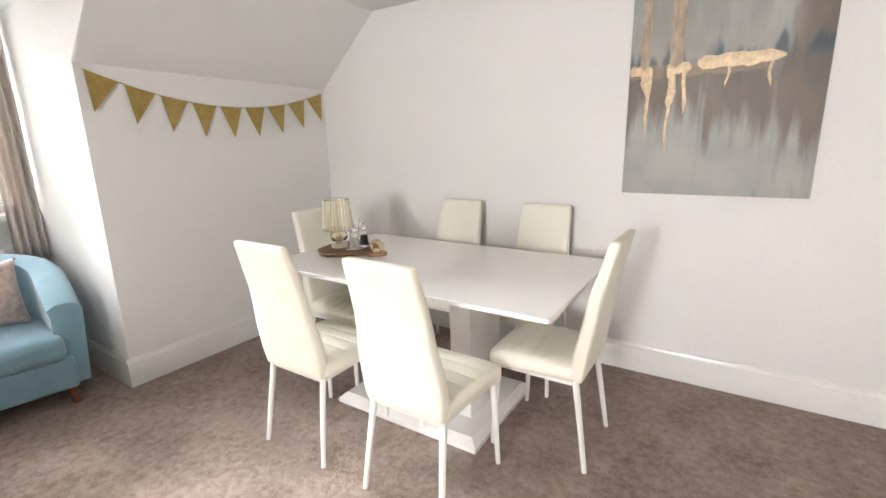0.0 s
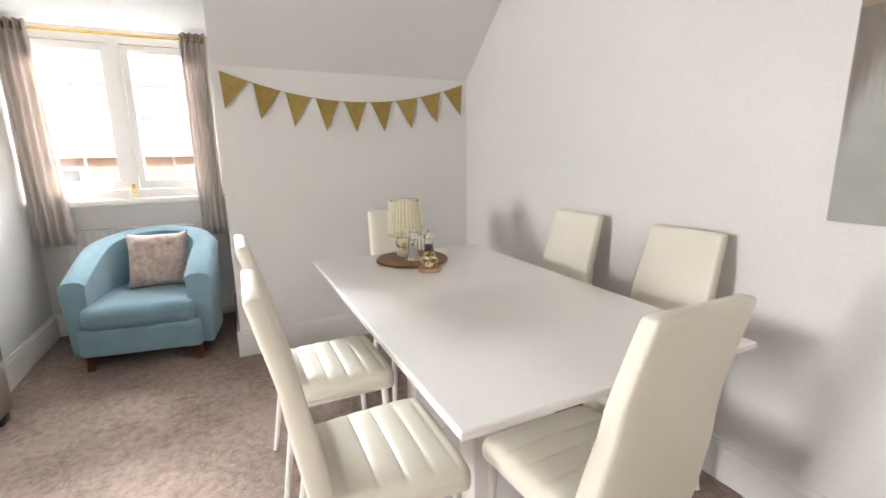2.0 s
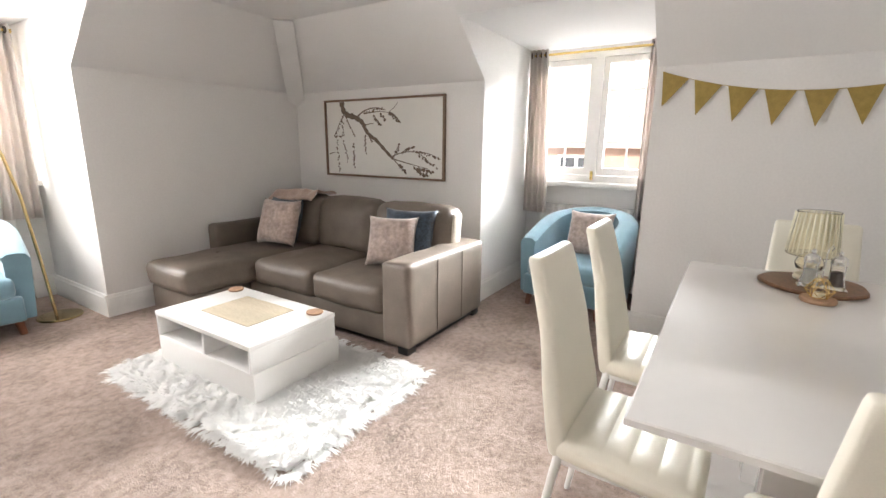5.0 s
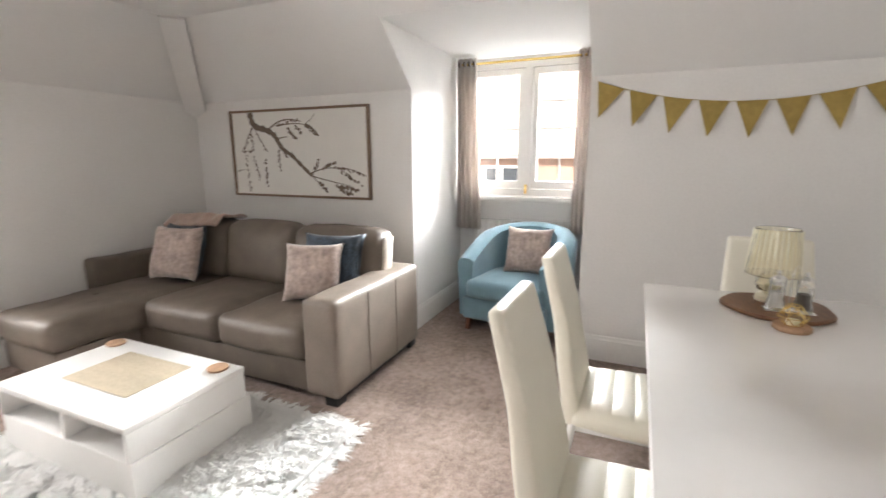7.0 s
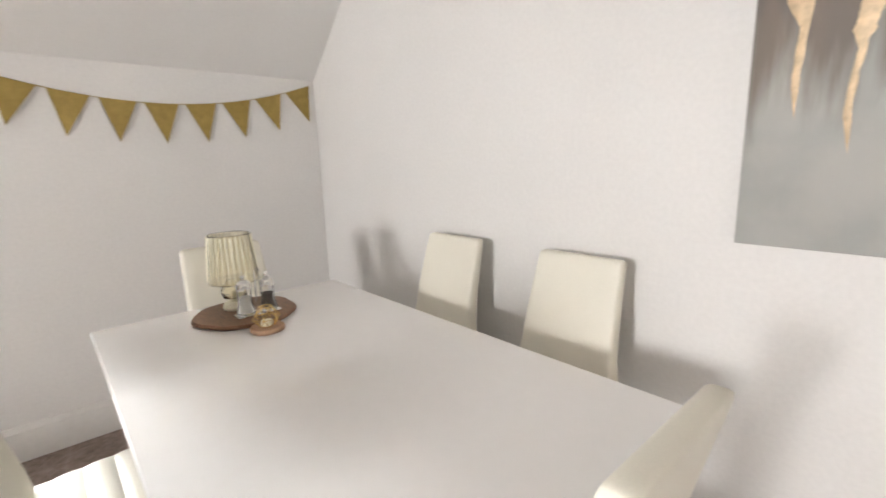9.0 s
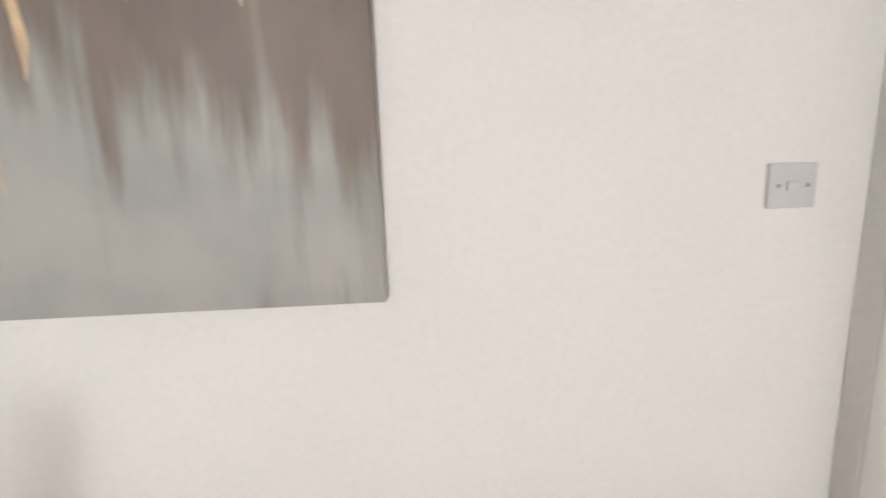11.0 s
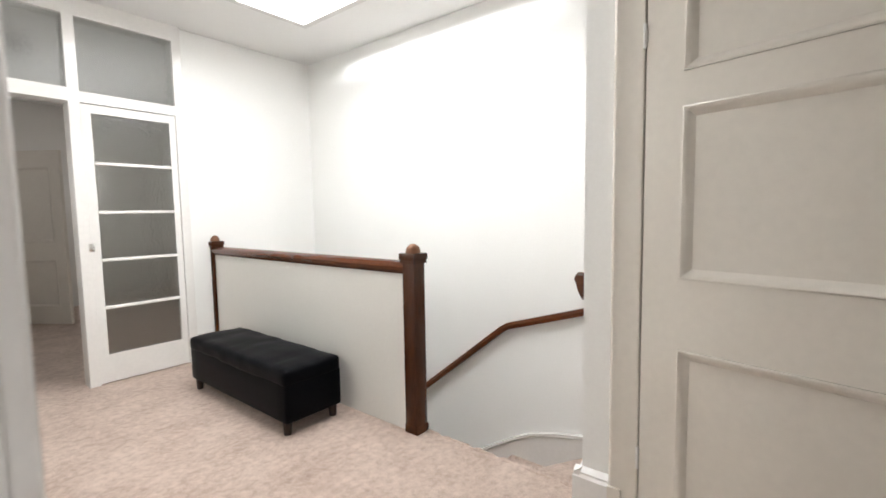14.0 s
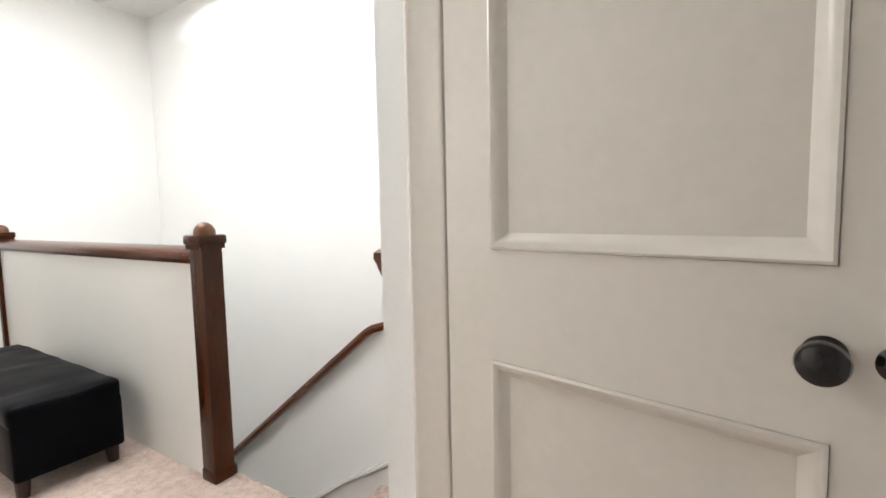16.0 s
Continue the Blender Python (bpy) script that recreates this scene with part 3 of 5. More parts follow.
skirting(bm, (EX0, SOUTH + 0.021), (EX0, -1.08), (-1, 0))
structure("baseboard", bm, M_GLOSS, "white painted moulded skirting board", "skirting board", smooth=30)

# doorway from the dining room to the landing: lining, stop, architraves
bm = boxes((EX0 - 0.002, EX1 + 0.002, -0.16, -0.131, 0, 2.03), (EX0 - 0.002, EX1 + 0.002, -0.979, -0.95, 0, 2.03), (EX0 - 0.002, EX1 + 0.002, -0.979, -0.131, 2.03, 2.059))
add_box(bm, EX0 + 0.045, EX0 + 0.085, -0.172, -0.16, 0, 2.03)
structure("door_1_lining", bm, M_GLOSS, "white gloss door lining with a rebate", "door frame")
ARCH = [(0.0, 0.0), (0.016, 0.0), (0.021, 0.003), (0.024, 0.010), (0.025, 0.022), (0.025, 0.055), (0.023, 0.068), (0.018, 0.078), (0.010, 0.086), (0.004, 0.095), (0.0, 0.104)]


def architrave(bm, x, sx, y, sy, z1):
    """An upright moulding on a wall face at x, growing from y to the side sy, standing out to the side sx."""
    pts = [(x + sx * d, y + sy * w) for d, w in ARCH]
    return prism(pts, "z", 0.0, z1, bm)


bm = architrave(bmesh.new(), EX0 - 0.003, -1, -0.1575, 1, 2.12)
architrave(bm, EX0 - 0.003, -1, -0.96, -1, 2.12)
architrave(bm, EX1 + 0.003, 1, -0.150, 1, 2.12)
architrave(bm, EX1 + 0.003, 1, -0.96, -1, 2.12)
structure("trim_architrave", bm, M_GLOSS, "white gloss moulded door architrave", "architrave", smooth=40)
strike = thing("strike_plate", "worn brass strike plate on the white door lining", "strike plate", pose(EX0 + 0.028, -0.161, 0.80))
part("plate", boxes((-0.014, 0.010, -0.002, 0.0, -0.018, 0.006), (-0.024, -0.014, -0.005, 0.0, -0.018, 0.004)), M_BRONZE, strike, smooth=0)
part("slot", boxes((-0.003, 0.008, -0.0026, -0.002, 0.022, 0.048), (-0.006, 0.006, -0.0026, -0.0021, -0.014, 0.002)), M_BLACKP, strike, "dark latch slot", smooth=0)

switch = thing("light_switch", "square white plastic switch plate on the wall", "light switch", pose(3.95, 0.0, 1.25, 0, 0, 0))
part("plate", rbox(-0.049, 0.049, -0.010, 0.0, -0.044, 0.044, 0.003), M_PLASTIC, switch)
part("rocker", rbox(-0.014, 0.014, -0.013, -0.009, -0.010, 0.010, 0.002), M_PLASTIC, switch)
for sx in (-1, 1):
    part("screw", lathe([(0, 0), (0.0042, 0), (0.0042, 0.0015), (0, 0.0015)], 12), M_GREYLINE, switch).matrix_basis = pose(sx * 0.030, -0.0102, 0.0, 90)


# ---- large structure: landing and stairs ----
LN, LE, LC = 3.32, 7.0, 2.72           # north wall, east wall, ceiling
PX = 5.84                              # face of the wall with the panelled door
structure("floor_landing", boxes((4.2, 6.02, -1.7, LN + 0.15, -0.2, 0.0), (6.02, 7.1, -1.7, -0.05, -0.2, 0.0)), M_CARPET2, "pinkish beige pile carpet on the landing", "carpet")
edge = [(6.026 + 0.006 * noise.noise(Vector((k * 0.31, 0, 4))), -0.02 + 0.96 * k / 60, -0.014 + 0.008 * noise.noise(Vector((k * 0.23, 7, 0)))) for k in range(61)]
structure("floor_nosing", sweep(edge, lambda k: 0.019 + 0.007 * noise.noise(Vector((k * 24, 2, 1))), 12), M_CARPET2, "worn carpeted nosing at the head of the stairs", "stair nosing", smooth=60)
structure("wall_landing_east", boxes((LE, LE + 0.12, -0.2, LN + 0.2, -2.9, LC + 0.1)), M_LWALL, "tall white stairwell wall", "wall")
structure("wall_stair_south", boxes((PX, LE - 0.001, -0.16, -0.02, -2.9, LC)), M_LWALL, "white wall at the head of the stairs", "wall")
structure("wall_landing_door", boxes((PX, PX + 0.12, -1.7, -1.03, -0.1, LC), (PX, PX + 0.12, -1.03, -0.161, 2.10, LC), (PX + 0.9, PX + 1.0, -1.7, -0.161, -0.1, LC)), M_LWALL, "white wall round the panelled door", "wall")
structure("wall_landing_south", boxes((4.251, 6.95, -1.8, -1.701, -0.1, LC)), M_LWALL, "plain white landing wall", "wall")
structure("wall_landing_west", boxes((EX1 + 0.0005, EX1 + 0.006, -0.04, LN, 0, LC)), M_LWALL, "plain white landing wall", "wall")
structure("wall_landing_north", boxes((5.78, LE - 0.001, LN, LN + 0.12, -2.9, LC), (EX1, 4.36, LN, LN + 0.12, -0.1, LC)), M_LWALL, "white wall beyond the stairwell", "wall")
structure("wall_stairwell_side", boxes((5.94, 6.02, 0.96, LN - 0.001, -2.9, -0.201), (5.94, 6.02, -0.02, 0.96, -2.9, -0.201)), M_LWALL, "white wall under the landing edge", "wall")
structure("floor_lower", boxes((5.9, 7.1, -0.2, 3.5, -3.0, -2.9)), M_CARPET2, "carpet at the foot of the stairs", "carpet")

# landing ceiling with the rooflight opening
KX0, KX1, KY0, KY1 = 4.95, 6.37, 0.70, 2.46
t = 0.05
structure("ceiling_landing", boxes((EX1, KX0 - t, -1.8, LN + 0.1, LC, LC + 0.1), (KX1 + t, LE + 0.1, -1.8, LN + 0.1, LC, LC + 0.1), (KX0 - t, KX1 + t, -1.8, KY0 - t, LC, LC + 0.1), (KX0 - t, KX1 + t, KY1 + t, LN + 0.1, LC, LC + 0.1)), M_CEIL, "white landing ceiling round the rooflight", "ceiling")
rooflight = thing("rooflight", "large white framed rooflight over the stairs", "skylight")
rooflight["kind"] = "structure"
part("window_frame", boxes((KX0 - t, KX0, KY0 - t, KY1 + t, LC - 0.02, LC + 0.15), (KX1, KX1 + t, KY0 - t, KY1 + t, LC - 0.02, LC + 0.15), (KX0, KX1, KY0 - t, KY0, LC - 0.02, LC + 0.15), (KX0, KX1, KY1, KY1 + t, LC - 0.02, LC + 0.15)), M_GLOSS, rooflight, smooth=0)
bm = bmesh.new()
for k in range(1, 3):
    yy = KY0 + (KY1 - KY0) * k / 3
    add_box(bm, KX0, KX1, yy - 0.012, yy + 0.012, LC + 0.09, LC + 0.12)
part("glazing_bar", bm, M_GLOSS, rooflight, smooth=0)
for k in range(3):
    y0 = KY0 + (KY1 - KY0) * k / 3
    pane = part("pane", boxes((KX0, KX1, y0 + 0.004, y0 + (KY1 - KY0) / 3 - 0.004, LC + 0.124, LC + 0.13)), M_OPAL, rooflight, smooth=0)
    pane.visible_shadow = False

# winding stairs, going down east and then north round the newel
stairs = thing("stairs", "carpeted winding stairs going down round the newel", "stairs")
stairs["kind"] = "structure"
hub = Vector((6.03, 0.96))


def to_wall(angle):
    d = Vector((math.cos(radians(angle)), math.sin(radians(angle))))
    k = min([(LE - hub.x) / d.x if d.x > 1e-6 else 99, (-0.02 - hub.y) / d.y if d.y < -1e-6 else 99])
    return hub + d * k


for k, (a, c) in enumerate(((-90, -62), (-62, -32), (-32, 0))):
    pts = [hub, to_wall(a)]
    corner = math.degrees(math.atan2(-0.02 - hub.y, LE - hub.x))
    if a < corner < c:
        pts.append(Vector((LE, -0.02)))
    pts.append(to_wall(c))
    top = -0.19 * (k + 1)
    part("tread", prism([(p.x, p.y) for p in pts], "z", top - 0.19, top), M_CARPET2, stairs, smooth=0)
for k in range(8):
    top = -0.57 - 0.19 * (k + 1)
    part("tread", rbox(6.021, LE - 0.001, 0.96 + 0.235 * k - 0.02, 0.96 + 0.235 * (k + 1), top - 0.19, top, 0.012), M_CARPET2, stairs)

# curved wall string along the outside of the winders
path = [(LE - 0.75, -0.012, 0.10), (LE - 0.45, -0.012, -0.03), (LE - 0.2, 0.0, -0.14), (LE - 0.06, 0.1, -0.20), (LE - 0.022, 0.25, -0.225), (LE - 0.02, 0.42, -0.262), (LE - 0.02, 0.62, -0.305), (LE - 0.02, 0.80, -0.355), (LE - 0.02, 0.96, -0.44), (LE - 0.02, 1.26, -0.625), (LE - 0.02, 1.54, -0.84), (LE - 0.02, 2.7, -1.74)]
bm = bmesh.new()
rings = [[bm.verts.new((x + dx, y, z + dz)) for dx, dz in ((0.018, 0.0), (-0.012, 0.0), (-0.012, -0.02), (0.0, -0.03), (0.0, -0.32), (0.018, -0.32))] for x, y, z in path]
for a, c in zip(rings, rings[1:]):
    for i in range(6):
        bm.faces.new((a[i], a[(i + 1) % 6], c[(i + 1) % 6], c[i]))
structure("trim_stair_string", bm, M_GLOSS, "curved white moulded stair string on the wall", "stair string", smooth=40)

HAND = [(-0.022, -0.022), (0.022, -0.022), (0.026, 0.004), (0.016, 0.024), (-0.016, 0.024), (-0.026, 0.004)]
handrail = thing("handrail", "dark varnished wooden handrail on the stairwell wall", "handrail")
part("rail", sweep([(LE - 0.027, 0.02, 0.635), (LE - 0.027, 0.40, 0.575), (LE - 0.027, 0.98, 0.395), (LE - 0.027, 1.03, 0.365), (LE - 0.027, 1.75, -0.215), (LE - 0.027, 2.9, -1.14)], 0, section=HAND), M_RAILWOOD, handrail)
handrail = thing("handrail", "short dark handrail with a curled end at the stair head", "handrail")
part("rail", sweep([(5.872, 0.006, 0.948), (5.882, 0.006, 0.954), (5.896, 0.006, 0.945), (5.915, 0.006, 0.915), (5.95, 0.006, 0.88), (6.2, 0.008, 0.80), (6.9, 0.008, 0.655)], 0, section=HAND), M_RAILWOOD, handrail)


def newel(name, x, y, half, label, group):
    ob = thing(name, label, "newel post", pose(x, y, 0), group)
    w = 0.044
    part("post", rbox(-w, w, -half, w, 0.0, 0.955, 0.006), M_DARKWOOD, ob)
    part("plinth", rbox(-w - 0.002, w + 0.008, -half - 0.002, w + 0.002, 0.0, 0.045, 0.003), M_DARKWOOD, ob)
    cap = rbox(-0.058, 0.058, -half - 0.014, 0.058, 0.965, 1.003, 0.008)
    add_box(cap, -0.051, 0.051, -half - 0.007, 0.051, 0.948, 0.966)
    part("cap", cap, M_DARKWOOD, ob)
    prof = [(0.041, 1.002)] + [(0.041 * math.cos(a * math.pi / 16), 1.008 + 0.045 * math.sin(a * math.pi / 16)) for a in range(0, 8)] + [(0, 1.053)]
    part("ball", lathe(prof, 24), M_FINIAL, ob, "rounded bronze-brown finial")
    return ob


newel("newel_post", 5.985, 0.99, 0.044, "dark stained square newel post with rounded finial", "newel posts of the landing balustrade")
newel("newel_post", 5.985, LN + 0.005, 0.044, "dark stained newel post against the white wall", "newel posts of the landing balustrade")
balustrade = thing("balustrade", "solid white panelled balustrade with varnished wooden handrail", "balustrade")
part("panel", boxes((5.962, 6.008, 1.028, LN - 0.033, 0.0, 0.905)), M_PANEL, balustrade, smooth=0)
rail = bmesh.new()
prism([(5.945, 0.905), (6.025, 0.905), (6.032, 0.925), (6.022, 0.945), (6.002, 0.957), (5.968, 0.957), (5.948, 0.945), (5.938, 0.925)], "y", 1.028, LN - 0.033, rail)
part("handrail", rail, M_RAILWOOD, balustrade, "varnished reddish wooden handrail")
part("fillet", boxes((5.953, 5.9615, 1.028, LN - 0.033, 0.888, 0.904)), M_DARKWOOD, balustrade, smooth=0)

# panelled door, slightly ajar
FLAT = [(0.0, 0.0), (0.018, 0.0), (0.021, 0.002), (0.022, 0.007), (0.0215, 0.013), (0.020, 0.019), (0.020, 0.078), (0.0215, 0.086), (0.022, 0.092), (0.020, 0.098), (0.016, 0.101), (0.0, 0.101)]
bm = prism([(PX - 0.018 - d, -0.234 + w) for d, w in FLAT], "z", 0.0, 2.17)
add_box(bm, PX - 0.046, PX - 0.019, -0.178, -0.131, 0.0, 0.205)
add_box(bm, PX - 0.017, PX + 0.12, -0.233, -0.162, 0, 2.10)
add_box(bm, PX - 0.017, PX - 0.001, -0.161, -0.134, 0, 2.10)
add_box(bm, PX - 0.03, PX + 0.12, -1.06, -1.031, 0, 2.10)
structure("trim_door_frame", bm, M_DOOR, "cream gloss painted frame of the panelled door", "door frame", smooth=40)
bm = bmesh.new()
LSK = [(0.0, 0.0), (0.03, 0.0), (0.03, 0.19), (0.022, 0.2), (0.022, 0.208), (0.008, 0.218), (0.0, 0.223)]
skirting(bm, (PX, 0.006), (PX, -0.128), (-1, 0), LSK)
skirting(bm, (PX - 0.026, -0.02), (PX + 0.16, -0.02), (0, 1), LSK)
skirting(bm, (5.80, LN), (5.93, LN), (0, -1), LSK)
structure("baseboard_landing", bm, M_GLOSS, "tall white skirting board on the landing", "skirting board", smooth=30)


def panel_door(name, m, w, h, panels, label):
    """A framed door; x from the hinge to the free edge, the seen face towards -y; panels: (z0, z1)."""
    ob = thing(name, label, "door", m)
    st, th = 0.118, 0.040
    cuts = [0.0] + [z for p in panels for z in p] + [h]
    bm = boxes((0, st, 0, th, 0.005, h), (w - st, w, 0, th, 0.005, h))
    for i in range(0, len(cuts), 2):
        add_box(bm, st, w - st, 0, th, max(cuts[i], 0.005), cuts[i + 1])
    part("frame", bm, M_DOOR, ob, smooth=0)
    for z0, z1 in panels:
        part("panel", boxes((st, w - st, 0.016, 0.028, z0, z1)), M_DOOR, ob, smooth=0)
        mould = bmesh.new()
        prof = [(0.001, 0.0165), (0.001, -0.003), (0.006, -0.006), (0.012, -0.003), (0.022, 0.006), (0.030, 0.012), (0.034, 0.0165)]
        corner = [(st, z0, 1, 1), (w - st, z0, -1, 1), (w - st, z1, -1, -1), (st, z1, 1, -1)]
        loops = [[mould.verts.new((x + sx * d, y, z + sz * d)) for d, y in prof] for x, z, sx, sz in corner]
        for i in range(4):
            a, c = loops[i], loops[(i + 1) % 4]
            for j in range(len(prof) - 1):
                mould.faces.new((a[j], a[j + 1], c[j + 1], c[j]))
        part("moulding", mould, M_DOOR, ob, smooth=50)
    return ob


door = panel_door("door_2", pose(5.802, -0.2385, 0.008, 0, 0, -101.6), 0.768, 2.07, ((0.20, 0.757), (0.985, 1.53), (1.635, 1.93)), "cream gloss painted panelled door standing ajar")
knob_prof = [(0.0, 0.0), (0.030, 0.0), (0.030, 0.004), (0.024, 0.008), (0.012, 0.012), (0.011, 0.026), (0.020, 0.032), (0.030, 0.042), (0.034, 0.054), (0.031, 0.066), (0.020, 0.074), (0.0, 0.077)]
part("knob", lathe(knob_prof, 32), M_BLACKMETAL, door, "round black door knob").matrix_basis = pose(0.640, 0.0, 0.872, 90) @ Matrix.Scale(0.82, 4)
part("escutcheon", lathe([(0.0, 0.0), (0.022, 0.0), (0.022, 0.004), (0.014, 0.009), (0.0, 0.010)], 24), M_BLACKMETAL, door, "black keyhole cover").matrix_basis = pose(0.708, 0.0, 0.872, 90)
for z in (0.30, 1.735):
    hinge = lathe([(0, 0), (0.006, 0.0), (0.006, 0.024), (0.0045, 0.025), (0.006, 0.026), (0.006, 0.05), (0.0045, 0.051), (0.006, 0.052), (0.006, 0.078), (0, 0.08)], 12)
    part("hinge", hinge, M_GLOSS, door, "paint-covered butt hinge").matrix_basis = pose(-0.004, -0.004, z)

# glazed screen and open doorway in the north wall
screen = thing("door_3", "white glazed screen with obscured glass and an open doorway", "glazed door")
screen["kind"] = "structure"
GY = LN - 0.04
part("frame", boxes((5.715, 5.78, GY, LN + 0.10, 0, LC), (4.36, 4.42, GY, LN + 0.10, 0, LC), (5.04, 5.105, GY, LN + 0.10, 0, LC), (4.42, 5.04, GY, LN + 0.10, 2.02, 2.11), (5.105, 5.715, GY, LN + 0.10, 2.02, 2.095), (4.42, 5.04, GY, LN + 0.10, 2.60, LC), (5.105, 5.715, GY, LN + 0.10, 2.60, LC)), M_GLOSS, screen, smooth=0)
leaf = boxes((5.108, 5.165, GY + 0.012, GY + 0.05, 0.008, 2.017), (5.668, 5.712, GY + 0.012, GY + 0.05, 0.008, 2.017), (5.165, 5.668, GY + 0.012, GY + 0.05, 0.008, 0.215), (5.165, 5.668, GY + 0.012, GY + 0.05, 1.955, 2.017))
part("leaf", leaf, M_GLOSS, screen, "fixed white glazed leaf", smooth=0)
for k in range(5):
    z0, z1 = 0.215 + 0.348 * k, 0.215 + 0.348 * (k + 1)
    pane = part("pane", boxes((5.165, 5.668, GY + 0.026, GY + 0.032, z0, z1)), M_OBSCURE, screen, "obscured textured glass pane", smooth=0)
    if k:
        part("glazing_bar", rbox(5.166, 5.667, GY + 0.008, GY + 0.046, z0 - 0.012, z0 + 0.012, 0.004), M_GLOSS, screen)
for a, c, z0 in ((5.106, 5.714, 2.096), (4.421, 5.039, 2.111)):
    part("transom_pane", boxes((a, c, GY + 0.035, GY + 0.041, z0, 2.599)), M_OBSCURE, screen, "obscured textured glass pane", smooth=0)
part("catch", rbox(5.09, 5.125, GY - 0.012, GY - 0.001, 0.98, 1.04, 0.004), M_CHROME, screen, "small steel door catch")

# passage seen through the doorway
structure("floor_passage", boxes((4.2, 6.9, LN + 0.15, 7.2, -0.15, -0.001)), M_CARPET2, "carpet of the passage", "carpet")
structure("wall_passage", boxes((4.2, 4.32, LN + 0.13, 7.2, -0.1, 2.72), (6.9, 7.0, LN + 0.13, 7.2, -0.1, 2.72), (4.2, 7.0, 7.2, 7.3, -0.1, 2.72)), M_WALL, "plain pale wall of the passage", "wall")
structure("ceiling_passage", boxes((4.2, 7.0, LN + 0.101, 7.3, 2.72, 2.8)), M_CEIL, "plain ceiling of the passage", "ceiling")
panel_door("door_4", pose(5.02, 6.5, 0.004, 0, 0, -55), 0.78, 1.98, ((0.2, 0.75), (0.95, 1.8)), "cream painted panelled door standing open in the passage")
vent = thing("ceiling_light", "round white ceiling light in the passage", "ceiling light", pose(4.95, 4.6, 2.72))
part("base", lathe([(0, 0), (0.15, 0), (0.15, -0.03), (0.13, -0.045), (0, -0.05)], 28), M_PLASTIC, vent)
for k in range(3):
    part("ring", lathe([(0.05 + 0.035 * k, -0.046), (0.058 + 0.035 * k, -0.046), (0.058 + 0.035 * k, -0.062), (0.05 + 0.035 * k, -0.062)], 28), M_GREYLINE, vent)


# ---- dining table and chairs ----
table = thing("dining_table", "white high-gloss pedestal dining table", "table", pose(1.59, -0.845, 0))
TW, TD = 0.783, 0.457
top = bmesh.new()
edge = [(0.0, 0.760), (0.0, 0.742), (0.05, 0.722), (0.09, 0.722)]
loops = []
for ins, z in [(0.004, 0.7605)] + [(max(i, 0.0), z if k else 0.757) for k, (i, z) in enumerate(edge)]:
    loops.append([top.verts.new((sx * (TW - ins), sy * (TD - ins), z)) for sx, sy in ((-1, -1), (1, -1), (1, 1), (-1, 1))])
top.faces.new(loops[0])
top.faces.new(loops[-1][::-1])
for a, c in zip(loops, loops[1:]):
    for i in range(4):
        top.faces.new((a[i], a[(i + 1) % 4], c[(i + 1) % 4], c[i]))
part("tabletop", top, M_LACQ, table, smooth=20)
part("under_frame", rbox(-0.60, 0.60, -0.30, 0.30, 0.690, 0.7215, 0.004), M_LACQ, table)
for x in (-0.255, 0.255):
    part("pedestal", rbox(x - 0.055, x + 0.055, -0.16, 0.16, 0.052, 0.6895, 0.004), M_LACQ, table)
base = bmesh.new()
loops = [[base.verts.new((sx * w, sy * d, z)) for sx, sy in ((-1, -1), (1, -1), (1, 1), (-1, 1))] for w, d, z in ((0.42, 0.32, 0.0), (0.42, 0.32, 0.022), (0.385, 0.285, 0.052))]
base.faces.new(loops[0])
base.faces.new(loops[-1][::-1])
for a, c in zip(loops, loops[1:]):
    for i in range(4):
        base.faces.new((a[i], a[(i + 1) % 4], c[(i + 1) % 4], c[i]))
part("base", base, M_LACQ, table, smooth=20)


def dining_chair():
    """Faces +y; stands on its origin."""
    ob = thing("dining_chair", "cream faux-leather high-backed dining chair with white steel legs", "chair", group="chairs round the dining table")

    def seat_shape(p, u, v, w):
        if w > 0.2:
            rib = abs(math.sin(math.pi * (v + 1) / 2 * 5.5))
            p.z += 0.010 * (rib ** 0.45) * (1 - abs(u) ** 6) - 0.006
        p.x *= 0.965 + 0.075 * v
        if v > 0.5:
            p.z -= 0.012 * (v - 0.5)
        return p
    part("seat", soft(-0.205, 0.205, -0.165, 0.225, 0.386, 0.468, 0.026, (0.006, 0.006, 0.008), (8, 56, 3), seat_shape), M_CREAM, ob, "channel-stitched cream padded seat")
    part("seat_frame", rbox(-0.168, 0.168, -0.16, 0.20, 0.366, 0.387, 0.006), M_WSTEEL, ob)

    def back_shape(p, u, v, w):
        s = (p.z - 0.385) / 0.597
        half = 0.176 + 0.012 * math.sin(math.pi * min(1, s / 0.5)) - 0.026 * max(0, (s - 0.12) / 0.88) ** 1.15
        p.x = p.x / 0.2 * half
        lean = -0.012 * math.sin(math.pi * min(1, s * 1.6)) - 0.105 * max(0, s - 0.22) ** 1.25
        thin = 1 - 0.35 * s
        p.y = -0.148 + (p.y + 0.200) * thin + lean - 0.046 * s
        return p
    part("backrest", soft(-0.2, 0.2, -0.232, -0.168, 0.385, 0.982, 0.017, (0.0, 0.004, 0.0), (10, 2, 26), back_shape), M_CREAM, ob, "tall tapering cream backrest")
    for sx in (-1, 1):
        part("leg", sweep([(sx * 0.162, -0.150, 0.40), (sx * 0.174, -0.182, 0.2), (sx * 0.186, -0.212, 0.0)], lambda k: 0.0145 - 0.004 * k, 12), M_WSTEEL, ob)
        part("leg", sweep([(sx * 0.185, 0.185, 0.385), (sx * 0.193, 0.193, 0.2), (sx * 0.202, 0.202, 0.0)], lambda k: 0.0145 - 0.004 * k, 12), M_WSTEEL, ob)
    return ob


